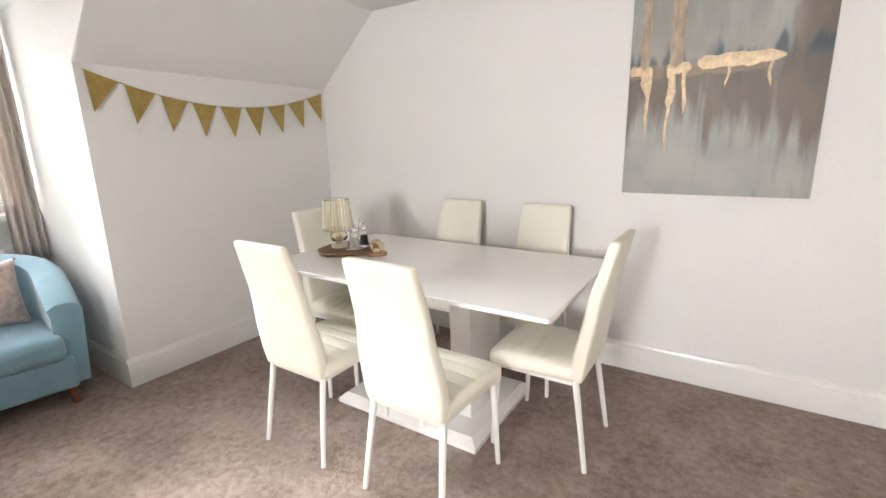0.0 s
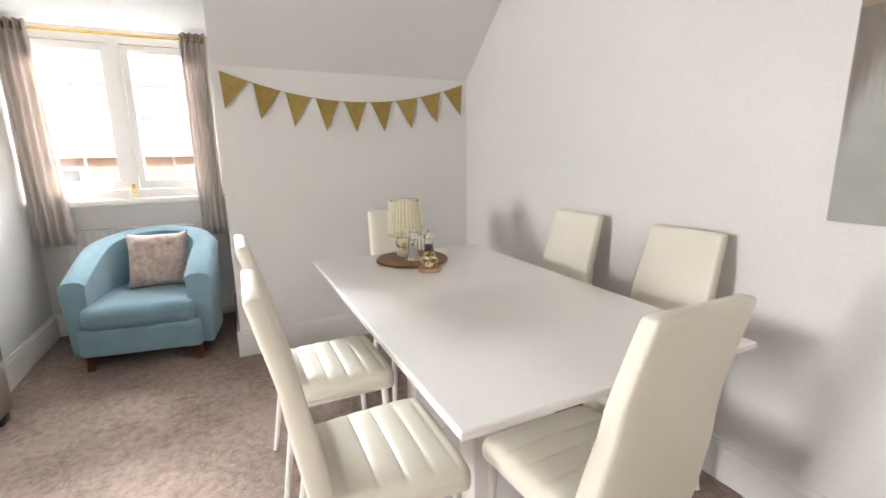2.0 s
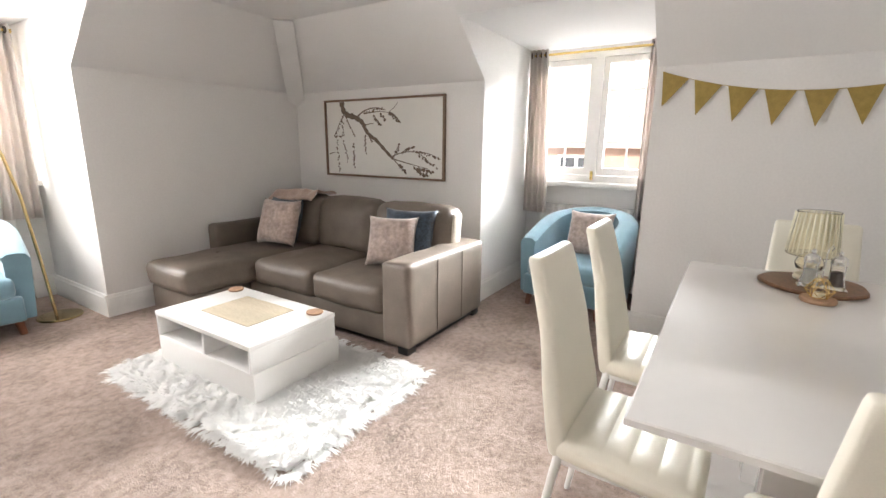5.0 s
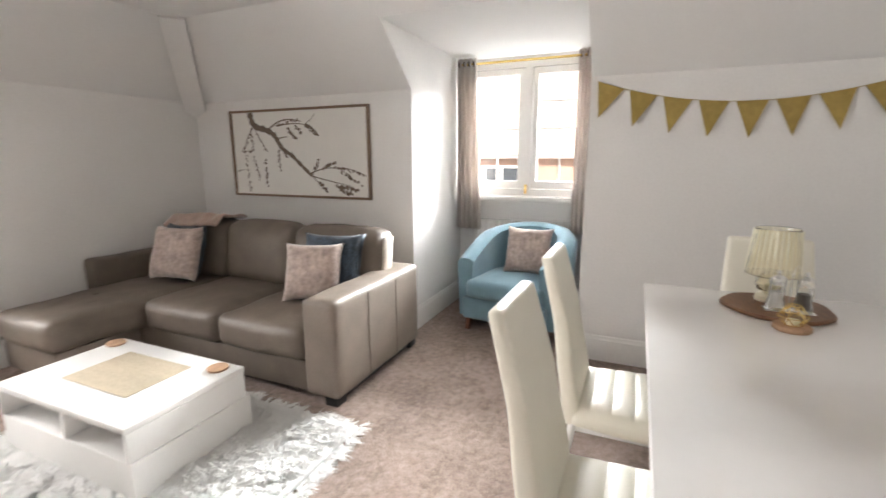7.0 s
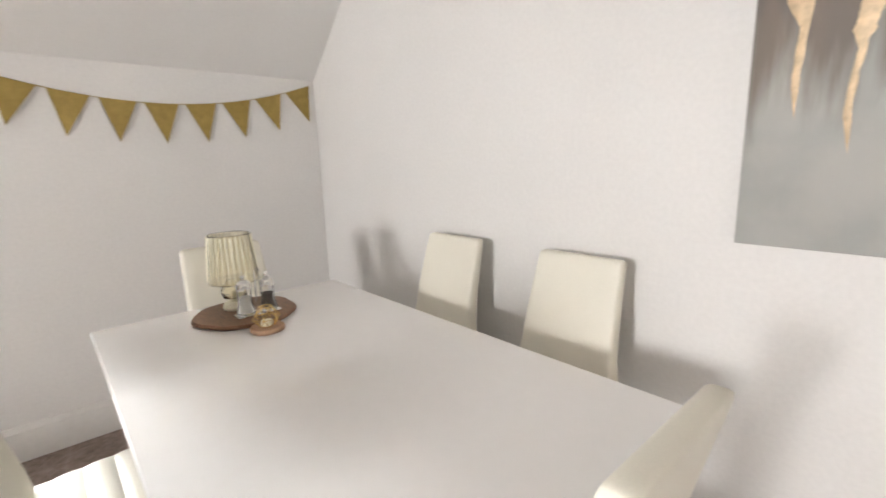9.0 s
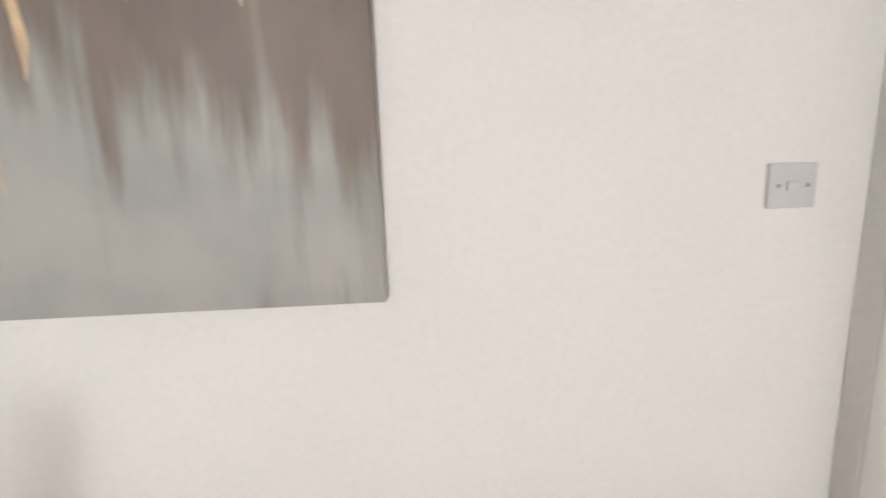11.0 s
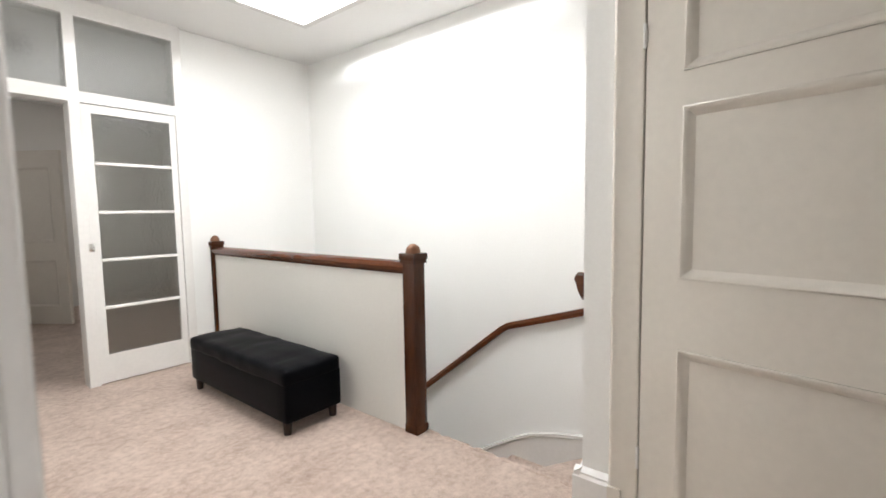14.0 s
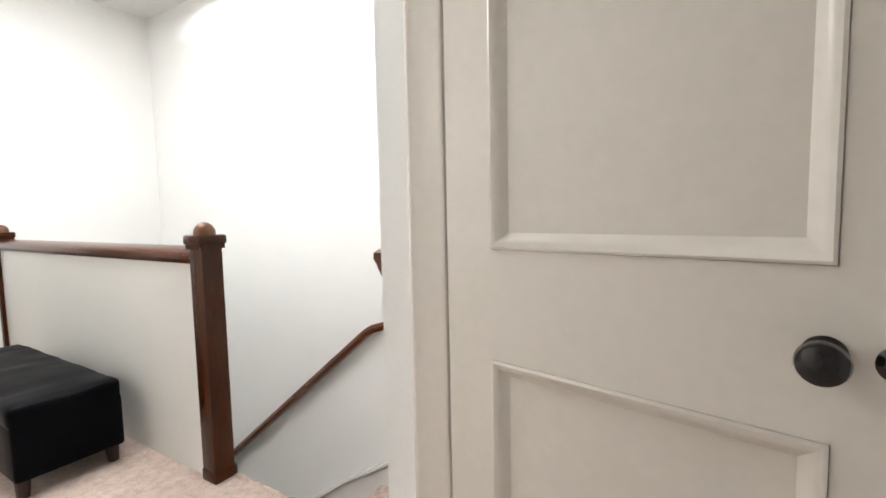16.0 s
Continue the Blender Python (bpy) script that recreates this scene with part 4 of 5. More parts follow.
chair = dining_chair()
chair.matrix_basis = pose(1.303, -1.360, 0)
for x, y, rz in ((1.915, -1.358, -1), (2.240, -0.842, 90), (0.985, -0.835, -90), (1.325, -0.352, 180), (1.916, -0.352, 180)):
    copy_thing(chair, pose(x, y, 0, 0, 0, rz))

# ---- on the table ----
TOP = 0.7606
tray = bmesh.new()
prof = [(0.0, 0.0), (0.168, 0.0), (0.175, 0.005), (0.175, 0.012), (0.170, 0.016), (0.0, 0.016)]
lathe(prof, 48, bm=tray)
for v in tray.verts:
    a = math.atan2(v.co.y, v.co.x)
    k = 1 + 0.025 * math.sin(3 * a + 0.6) + 0.018 * math.sin(7 * a)
    v.co.x *= k
    v.co.y *= k
solo("wooden_tray", tray, M_TRAY, "round dark wood slice tray on the white table", "tray", pose(1.015, -0.855, TOP))
solo("coaster", lathe([(0.0, 0.0), (0.052, 0.0), (0.055, 0.004), (0.055, 0.012), (0.052, 0.016), (0.0, 0.016)], 28), M_CORK, "small round wooden coaster beside the tray", "coaster", pose(1.235, -0.862, TOP))

vase = thing("table_lamp", "fluted pale gold glass hurricane lamp on a low base", "lamp", pose(0.955, -0.868, TOP + 0.0165) @ Matrix.Diagonal((0.87, 0.87, 0.98, 1)))
part("base", lathe([(0, 0), (0.052, 0), (0.055, 0.008), (0.05, 0.02), (0.02, 0.026), (0, 0.027)], 32), M_WAX, vase, "ivory round foot")
part("bulb_glass", lathe([(0.018, 0.027), (0.05, 0.045), (0.058, 0.066), (0.05, 0.090), (0.03, 0.105), (0.027, 0.105), (0.046, 0.088), (0.054, 0.066), (0.046, 0.048), (0.018, 0.030)], 32), M_TINTGLASS, vase, "rounded clear glass bowl")
part("shade", lathe([(0.099, 0.105), (0.101, 0.107), (0.083, 0.283), (0.081, 0.285), (0.080, 0.283), (0.098, 0.107)], 40), M_TINTGLASS, vase, "tinted fluted glass shade")
rib0 = None
for k in range(28):
    a = 2 * math.pi * k / 28
    m = pose(0, 0, 0, 0, 0, math.degrees(a))
    if rib0 is None:
        rib0 = part("rib", sweep([(0.1005, 0, 0.115), (0.092, 0, 0.20), (0.0838, 0, 0.280)], lambda t: 0.0016 + 0.0026 * t, 6), M_RIB, vase, "slender pale gold rib")
    else:
        again(rib0, m)
part("candle", lathe([(0, 0.027), (0.02, 0.027), (0.02, 0.062), (0.018, 0.064), (0, 0.062)], 20), M_WAX, vase, "short ivory candle")

cruet = thing("cruet_stand", "steel cruet stand with a curled carrying handle", "cruet stand", pose(1.085, -0.838, TOP + 0.0165))
part("plate", rbox(-0.028, 0.028, -0.076, 0.076, 0.0, 0.006, 0.002), M_CHROME, cruet)
part("handle", sweep([(0, 0, 0.006), (0, 0, 0.13), (0, 0.004, 0.155), (0, 0.012, 0.167), (0, 0.018, 0.158), (0, 0.012, 0.148)], 0.0026, 8), M_CHROME, cruet)
for s, filling, what in ((-1, M_SALT, "glass salt mill with steel top on its stand"), (1, M_PEPPER, "glass pepper mill with steel top on its stand")):
    mill = thing("spice_mill", what, "spice mill", pose(1.085, -0.838 + s * 0.040, TOP + 0.023) @ Matrix.Scale(1.22, 4), "mills on the cruet stand")
    part("jar", lathe([(0, 0), (0.025, 0), (0.026, 0.006), (0.019, 0.035), (0.0195, 0.075), (0.017, 0.075), (0.0165, 0.035), (0.022, 0.008), (0, 0.006)], 24), M_GLASS, mill, "clear glass body")
    part("filling", lathe([(0, 0.0065), (0.0215, 0.0085), (0.0158, 0.035), (0.0155, 0.052), (0, 0.052)], 20), filling, mill)
    part("cap", lathe([(0, 0.074), (0.021, 0.074), (0.022, 0.08), (0.02, 0.094), (0.012, 0.101), (0.005, 0.104), (0.007, 0.110), (0.004, 0.116), (0, 0.117)], 24), M_CHROME, mill, "domed steel top")

tea = thing("tealight_holder", "small geometric brass wire tealight holder on a coaster", "candle holder", pose(1.235, -0.862, TOP + 0.0162))
ringp = [[Vector((r * math.cos(math.pi / 3 * i + o), r * math.sin(math.pi / 3 * i + o), z)) for i in range(6)] for r, z, o in ((0.026, 0.002, 0.0), (0.044, 0.028, 0.5), (0.020, 0.066, 0.0))]
wires = []
for ring in ringp:
    wires += [(ring[i], ring[(i + 1) % 6]) for i in range(6)]
for i in range(6):
    wires += [(ringp[0][i], ringp[1][i]), (ringp[1][i], ringp[2][i]), (ringp[0][(i + 1) % 6], ringp[1][i]), (ringp[1][i], ringp[2][(i + 1) % 6])]
bm = bmesh.new()
for a, c in wires:
    sweep([a, c], 0.0013, 5, bm)
part("wire_frame", bm, M_BRASS, tea)
part("candle", lathe([(0, 0.0), (0.019, 0.0), (0.019, 0.018), (0, 0.017)], 20), M_WAX, tea, "ivory tealight")

# ---- on the walls ----
canvas = thing("canvas_painting", "abstract grey canvas with brown washes and gold leaf band", "painting", pose(2.742, 0, 1.063))
part("canvas", rbox(-0.412, 0.412, -0.038, -0.001, 0.0, 1.12, 0.003), M_PAINT, canvas)



def gold_stroke(x0, x1, z0, z1, seed, upright=False, mat=M_LEAF, name="gold_stroke", label="thick stroke of gold leaf paint"):
    """A ragged dab of thick gold paint on the canvas, in its own plane."""
    bm = bmesh.new()
    n = 26
    pairs = []
    for k in range(n + 1):
        u = k / n
        a = 0.35 * noise.noise(Vector((u * 7, seed, 0))) + 0.2 * noise.noise(Vector((u * 21, seed, 3)))
        c = 0.35 * noise.noise(Vector((u * 8, seed, 9))) + 0.2 * noise.noise(Vector((u * 19, seed, 5)))
        taper = min(1, (1 - u) * 4) if upright else min(1, u * 9 + 0.35, (1 - u) * 5 + 0.2)
        if upright:
            z, h = z1 + (z0 - z1) * u, (x1 - x0) / 2 * taper
            mid = (x0 + x1) / 2 + 0.006 * math.sin(5 * u + seed)
            lo, hi = (mid - h * (1 + a), z), (mid + h * (1 + c), z)
        else:
            x, h = x0 + (x1 - x0) * u, (z1 - z0) / 2 * taper
            lo, hi = (x, (z0 + z1) / 2 - h * (1 + a)), (x, (z0 + z1) / 2 + h * (1 + c))
        pairs.append([bm.verts.new((lo[0], -0.0384, lo[1])), bm.verts.new(((lo[0] + hi[0]) / 2, -0.0405, (lo[1] + hi[1]) / 2)), bm.verts.new((hi[0], -0.0384, hi[1]))])
    for a, c in zip(pairs, pairs[1:]):
        bm.faces.new((a[0], a[1], c[1], c[0]))
        bm.faces.new((a[1], a[2], c[2], c[1]))
    part(name, bm, mat, canvas, label, smooth=180)


for k, (x0, x1, z0, z1) in enumerate(((-0.41, -0.30, 0.605, 0.650), (-0.235, -0.125, 0.602, 0.652), (-0.10, 0.25, 0.615, 0.672))):
    gold_stroke(x0, x1, z0, z1, k * 3.7)
for k, (x, w, z0, z1) in enumerate(((-0.315, 0.017, 0.30, 0.62), (-0.33, 0.036, 0.50, 0.62), (-0.212, 0.034, 0.43, 0.61), (-0.217, 0.014, 0.22, 0.47), (-0.15, 0.018, 0.40, 0.61), (0.03, 0.011, 0.52, 0.62), (0.20, 0.013, 0.51, 0.63))):
    gold_stroke(x - w / 2, x + w / 2, z0, z1, 20 + k * 2.3, True)

for x, w in ((-0.335, 0.046), (-0.192, 0.062)):
    gold_stroke(x - w / 2, x + w / 2, 1.118, 0.625, 60 + x, True, M_TAN, "tan_wash", "dry tan upright wash")

bunting = thing("bunting", "string of nine gold triangular pennants on the wall", "bunting")
part("string", sweep([(0.009, -1.63 + 1.59 * k / 40, 1.613 + 0.232 * (-1.63 + 1.59 * k / 40 + 0.83) ** 2) for k in range(41)], 0.0018, 6), M_GOLDCARD, bunting)
for k in range(9):
    y0 = -1.626 + 0.1795 * k
    y1 = y0 + 0.150
    z0, z1 = [1.613 + 0.232 * (y + 0.83) ** 2 for y in (y0, y1)]
    d = Vector((y1 - y0, z1 - z0)).normalized()
    tip = Vector(((y0 + y1) / 2, (z0 + z1) / 2)) + Vector((d.y, -d.x)) * 0.195
    lean = 0.012 + 0.006 * math.sin(k * 2.1)
    bm = bmesh.new()
    f = [bm.verts.new(p) for p in ((0.010, y0, z0), (0.010, y1, z1), (lean + 0.004, tip.x, tip.y))]
    b = [bm.verts.new((v.co.x + 0.0016, v.co.y, v.co.z)) for v in f]
    bm.faces.new(f)
    bm.faces.new(b[::-1])
    for i in range(3):
        bm.faces.new((f[i], f[(i + 1) % 3], b[(i + 1) % 3], b[i]))
    part("pennant", bm, M_GOLDCARD, bunting, smooth=0)

PW, PH = 1.387, 0.707
pic = thing("framed_print", "framed print of a dark blossoming branch on white", "picture", pose(0.0, -3.919, 1.000, 0, 0, 90))
f = 0.018
part("frame", boxes((-PW / 2, PW / 2, -0.028, -0.001, 0, f), (-PW / 2, PW / 2, -0.028, -0.001, PH - f, PH), (-PW / 2, -PW / 2 + f, -0.028, -0.001, f, PH - f), (PW / 2 - f, PW / 2, -0.028, -0.001, f, PH - f)), M_FRAMEWOOD, pic, smooth=0)
part("sheet", boxes((-PW / 2 + f, PW / 2 - f, -0.012, -0.001, f, PH - f)), M_PRINT, pic, smooth=0)


def stroke(bm, pts, w0, w1):
    """A flat inked stroke on the print, tapering from w0 to w1."""
    pts = [Vector(p) for p in pts]
    n = len(pts)
    side = []
    for i, p in enumerate(pts):
        d = (pts[min(i + 1, n - 1)] - pts[max(i - 1, 0)]).normalized()
        w = (w0 + (w1 - w0) * i / (n - 1)) * (1 + 0.25 * math.sin(i * 2.3))
        side.append([bm.verts.new((q.x, -0.0128, q.y)) for q in (p + Vector((-d.y, d.x)) * w / 2, p - Vector((-d.y, d.x)) * w / 2)])
    for a, c in zip(side, side[1:]):
        bm.faces.new((a[0], a[1], c[1], c[0]))


def bez(a, b, c, n=12):
    return [(Vector(a) * (1 - k / n) ** 2 + Vector(b) * 2 * (k / n) * (1 - k / n) + Vector(c) * (k / n) ** 2) for k in range(n + 1)]


def inked(name, pts, w0, w1):
    bm = bmesh.new()
    stroke(bm, pts, w0, w1)
    return part(name, bm, M_BRANCH, pic, smooth=0)


inked("limb", bez((-0.47, 0.688), (-0.47, 0.56), (-0.34, 0.555), 9) + bez((-0.34, 0.555), (-0.22, 0.52), (-0.20, 0.47), 8)[1:] + bez((-0.20, 0.47), (-0.16, 0.38), (-0.06, 0.345), 8)[1:] + bez((-0.06, 0.345), (0.06, 0.24), (0.14, 0.175), 8)[1:], 0.056, 0.026)
for tw, w in ((((-0.27, 0.555), (-0.12, 0.66), (0.06, 0.60)), 0.014), (((-0.20, 0.575), (0.02, 0.60), (0.10, 0.575)), 0.010), (((0.10, 0.575), (0.16, 0.57), (0.23, 0.485)), 0.020), (((0.10, 0.58), (0.17, 0.62), (0.20, 0.66)), 0.006),
              (((-0.19, 0.47), (-0.12, 0.49), (-0.08, 0.485)), 0.010), (((-0.44, 0.575), (-0.52, 0.50), (-0.56, 0.40)), 0.008), (((-0.46, 0.57), (-0.50, 0.46), (-0.46, 0.44)), 0.007), (((-0.42, 0.55), (-0.38, 0.46), (-0.31, 0.38)), 0.009),
              (((-0.18, 0.42), (-0.15, 0.38), (-0.10, 0.33)), 0.009), (((-0.66, 0.20), (-0.62, 0.22), (-0.58, 0.22)), 0.009), (((0.12, 0.19), (0.24, 0.25), (0.40, 0.24)), 0.011), (((0.40, 0.24), (0.54, 0.24), (0.65, 0.18)), 0.008),
              (((0.14, 0.175), (0.34, 0.13), (0.52, 0.10)), 0.010), (((0.14, 0.18), (0.20, 0.12), (0.28, 0.06)), 0.010), (((0.15, 0.18), (0.17, 0.26), (0.22, 0.31)), 0.007), (((0.24, 0.22), (0.32, 0.27), (0.38, 0.29)), 0.008), (((0.40, 0.235), (0.50, 0.20), (0.56, 0.13)), 0.006)):
    inked("twig", bez(*tw), w, w * 0.5)
rng = random.Random(5)
bm = bmesh.new()
for a, c, n, r in (((-0.46, 0.56), (-0.58, 0.36), 10, 0.011), ((-0.58, 0.37), (-0.44, 0.38), 8, 0.012), ((-0.55, 0.34), (-0.53, 0.03), 15, 0.011), ((-0.47, 0.52), (-0.46, 0.40), 6, 0.010), ((-0.46, 0.33), (-0.41, 0.13), 11, 0.010), ((-0.41, 0.52), (-0.31, 0.37), 8, 0.010),
                   ((-0.34, 0.31), (-0.33, 0.08), 13, 0.011), ((-0.19, 0.39), (-0.18, 0.21), 11, 0.011), ((-0.14, 0.38), (-0.11, 0.31), 5, 0.010), ((-0.20, 0.58), (0.04, 0.62), 13, 0.011), ((-0.08, 0.56), (0.0, 0.47), 8, 0.013), ((0.0, 0.57), (0.06, 0.51), 6, 0.013), ((0.10, 0.57), (0.22, 0.49), 11, 0.012),
                   ((0.17, 0.22), (0.22, 0.31), 6, 0.014), ((0.26, 0.24), (0.38, 0.29), 9, 0.014), ((0.36, 0.25), (0.64, 0.19), 10, 0.013), ((0.42, 0.22), (0.62, 0.10), 7, 0.014), ((0.38, 0.10), (0.58, 0.07), 12, 0.016), ((0.40, 0.07), (0.52, 0.035), 8, 0.015), ((0.20, 0.13), (0.29, 0.055), 6, 0.014)):
    for k in range(n):
        p = Vector(a).lerp(Vector(c), (k + 0.5) / n) + Vector((rng.uniform(-0.010, 0.010), rng.uniform(-0.008, 0.008)))
        q, a0 = r * rng.uniform(0.7, 1.15), rng.uniform(0, 6)
        bm.faces.new([bm.verts.new((p.x + q * math.cos(a0 + i * math.pi / 3) * (1.3 if i % 3 == 0 else 0.85), -0.0132, p.y + q * math.sin(a0 + i * math.pi / 3) * (1.3 if i % 3 == 0 else 0.85))) for i in range(6)])
ob = part("blossom", bm, M_BRANCH, pic, "small dark inked blossoms", smooth=0)
ob["kind"] = "stuff"


# ---- curtains, radiator ----
def curtain(name, m, w0, w1, z0, z1, folds, label):
    """Pleated hanging; x along the rod from 0, gathered to w0 at its head and w1 at its hem."""
    ob = thing(name, label, "curtain", m, "curtains")
    nx, nz = folds * 12, 16
    bm = bmesh.new()
    grids = []
    for off in (0.0, 0.004):
        g = []
        for j in range(nz + 1):
            k = j / nz
            w = w0 + (w1 - w0) * k ** 0.8
            row = []
            for i in range(nx + 1):
                u = i / nx
                amp = 0.030 * (1 - 0.25 * k)
                y = amp * math.sin(2 * math.pi * folds * u + 0.5 * k * math.sin(3 * u)) + off + 0.01 * k * math.sin(5 * u + 1)
                row.append(bm.verts.new((u * w, y, z1 - (z1 - z0) * k)))
            g.append(row)
        grids.append(g)
    for g in grids:
        for j in range(nz):
            for i in range(nx):
                bm.faces.new((g[j][i], g[j][i + 1], g[j + 1][i + 1], g[j + 1][i]))
    for j in (0, nz):
        for i in range(nx):
            bm.faces.new((grids[0][j][i], grids[0][j][i + 1], grids[1][j][i + 1], grids[1][j][i]))
    for i in (0, nx):
        for j in range(nz):
            bm.faces.new((grids[0][j][i], grids[0][j + 1][i], grids[1][j + 1][i], grids[1][j][i]))
    part("cloth", bm, M_CURT, ob, smooth=180)
    for k in range(folds):
        ring = part("eyelet", lathe([(0.019, -0.004), (0.026, -0.004), (0.026, 0.008), (0.019, 0.008)], 16), M_BRONZE, ob, "bronze eyelet ring")
        ring.matrix_basis = pose((k + 0.5) / folds * w0, 0.0, z1 - 0.045, 0, 90, 0)
    return ob


def rod(name, m, w):
    ob = thing(name, "brass curtain rod across the dormer window", "curtain rod", m, "curtain rods")
    part("pole", sweep([(-w / 2, 0, 0), (w / 2, 0, 0)], 0.010, 12), M_BRASS, ob)
    for s in (-1, 1):
        part("finial", sweep([(s * w / 2, 0, 0), (s * (w / 2 + 0.018), 0, 0)], 0.015, 12), M_BRASS, ob)
        part("bracket", boxes((s * (w / 2 - 0.06) - 0.006, s * (w / 2 - 0.06) + 0.006, -0.139, -0.009, -0.008, 0.008)), M_BRASS, ob, smooth=0)
    return ob


rod("curtain_rod", pose(-0.845, (WY0 + WY1) / 2, 2.092, 0, 0, -90), 1.10)
curtain("curtain", pose(-0.845, WY0 + 0.02, 0, 0, 0, 90), 0.17, 0.23, 0.69, 2.14, 4, "oatmeal eyelet curtain drawn back beside the window")
curtain("curtain", pose(-0.845, WY1 - 0.185, 0, 0, 0, 90), 0.165, 0.165, 0.69, 2.14, 4, "oatmeal eyelet curtain drawn back against the dormer cheek")
rod("curtain_rod", pose((SX0 + SX1) / 2, SWIN + 0.14, 2.092, 0, 0, 0), 1.20)
curtain("curtain", pose(SX0 + 0.05, SWIN + 0.14, 0, 0, 0, 0), 0.17, 0.24, 0.69, 2.14, 4, "oatmeal eyelet curtain drawn back beside the window")
curtain("curtain", pose(SX1 - 0.26, SWIN + 0.14, 0, 0, 0, 0), 0.17, 0.22, 0.69, 2.14, 4, "oatmeal eyelet curtain drawn back beside the window")


def radiator(name, m):
    ob = thing(name, "white panel radiator under the dormer window", "radiator", m, "radiators")
    bm = bmesh.new()
    n = 18
    pts = []
    for i in range(n * 4 + 1):
        x = -0.45 + 0.9 * i / (n * 4)
        pts.append((x, 0.065 + (0.006 if i % 4 in (1, 2) else 0.0)))
    prism([(-0.45, 0.05)] + pts + [(0.45, 0.05)], "z", 0.18, 0.76, bm)
    part("panel", bm, M_GLOSS, ob, smooth=0)
    part("top_grille", boxes((-0.45, 0.45, 0.025, 0.072, 0.761, 0.772)), M_GLOSS, ob, smooth=0)
    part("bracket", boxes((-0.3, -0.26, 0.0, 0.05, 0.2, 0.7)), M_GLOSS, ob, smooth=0)
    part("bracket", boxes((0.26, 0.3, 0.0, 0.05, 0.2, 0.7)), M_GLOSS, ob, smooth=0)
    for s in (-1, 1):
        part("valve", lathe([(0.0, 0.0), (0.009, 0.0), (0.009, 0.17), (0.016, 0.175), (0.016, 0.235), (0.0, 0.24)], 14), M_CHROME, ob).matrix_basis = pose(s * 0.48, 0.055, 0.0)
    return ob


radiator("radiator", pose(WIN_X, (WY0 + WY1) / 2, 0, 0, 0, -90))
radiator("radiator", pose((SX0 + SX1) / 2, SWIN, 0))


# ---- tub armchairs ----
def tub_chair():
    """Faces -y; x across."""
    ob = thing("armchair", "pale blue fabric tub armchair with short wooden legs", "armchair", group="blue tub armchairs")
    n = 44
    bm = bmesh.new()
    rings = []
    for i in range(n + 1):
        k = -1 + 2 * i / n
        straight = 0.30
        arc = 0.275 * math.pi / 2 * 1.12
        L = straight + arc
        d = abs(k) * L
        sg = 1 if k >= 0 else -1
        if d <= arc:
            a = d / 0.31
            px, py = 0.31 * math.sin(a), 0.04 + 0.31 * math.cos(a)
            nx, ny = math.sin(a), math.cos(a)
        else:
            a = arc / 0.31
            nx, ny = math.sin(a), math.cos(a)
            px = 0.31 * math.sin(a) + (d - arc) * math.cos(a) * 0.35
            py = 0.04 + 0.31 * math.cos(a) - (d - arc) * 1.0
            nx, ny = 0.99, 0.1
        px, nx = px * sg, nx * sg
        h = 0.785 - 0.225 * (abs(k) ** 2.0)
        th = 0.075
        prof = [(-th * 0.9, 0.10), (-th * 0.9, h - 0.06), (-th * 1.0, h - 0.025), (-th * 0.6, h - 0.003), (0.0, h), (th * 0.55, h - 0.010), (th * 0.85, h - 0.045), (th * 0.80, h - 0.12), (th * 0.55, 0.10)]
        rings.append([bm.verts.new((px + nx * o, py + ny * o, z)) for o, z in prof])
    for a, c in zip(rings, rings[1:]):
        for i in range(len(a)):
            j = (i + 1) % len(a)
            bm.faces.new((a[i], a[j], c[j], c[i]))
    bm.faces.new(rings[0])
    bm.faces.new(rings[-1][::-1])
    part("shell", bm, M_BLUEFAB, ob, "curved upholstered back and arms", smooth=60)
    part("base", soft(-0.30, 0.30, -0.315, 0.30, 0.098, 0.27, 0.02), M_BLUEFAB, ob)
    part("seat_cushion", soft(-0.275, 0.275, -0.325, 0.26, 0.265, 0.405, 0.04, (0.0, 0.01, 0.02)), M_BLUEFAB, ob, "thick blue seat cushion")
    for sx in (-1, 1):
        for y in (-0.26, 0.26):
            part("leg", sweep([(sx * 0.26, y, 0.12), (sx * 0.275, y * 1.05, 0.0)], lambda k: 0.026 - 0.006 * k, 12), M_LEGWOOD, ob)
    return ob


tub = tub_chair()
tub.matrix_basis = pose(-0.440, -2.165, 0, 0, 0, 81) @ Matrix.Diagonal((1.1, 1.1, 1.0, 1))
copy_thing(tub, pose(2.62, -5.48, 0, 0, 0, 172))

for name, m, mat, label, size, seed in (
        ("cushion", pose(-0.50, -2.12, 0.595, -16, 0, 84), M_PINKFUR, "blush crushed-velvet cushion on the blue armchair", 0.38, 3),
        ("cushion", pose(0.80, -3.17, 0.625, -22, 0, 112), M_PINKFUR, "blush velvet cushion propped on the leather sofa", 0.37, 7),
        ("cushion", pose(0.66, -3.13, 0.645, -22, 0, 104), M_NAVY, "slate blue velvet cushion behind the blush one", 0.42, 11),
        ("cushion", pose(0.80, -4.40, 0.645, -20, 0, 100), M_PINKFUR, "blush velvet cushion at the chaise end", 0.40, 15),
        ("cushion", pose(0.69, -4.47, 0.645, -18, 0, 92), M_NAVY, "slate blue velvet cushion at the chaise end", 0.39, 19)):
    solo(name, pillow(size, 0.15, seed), mat, label, "cushion", m, "scatter cushions", smooth=180)

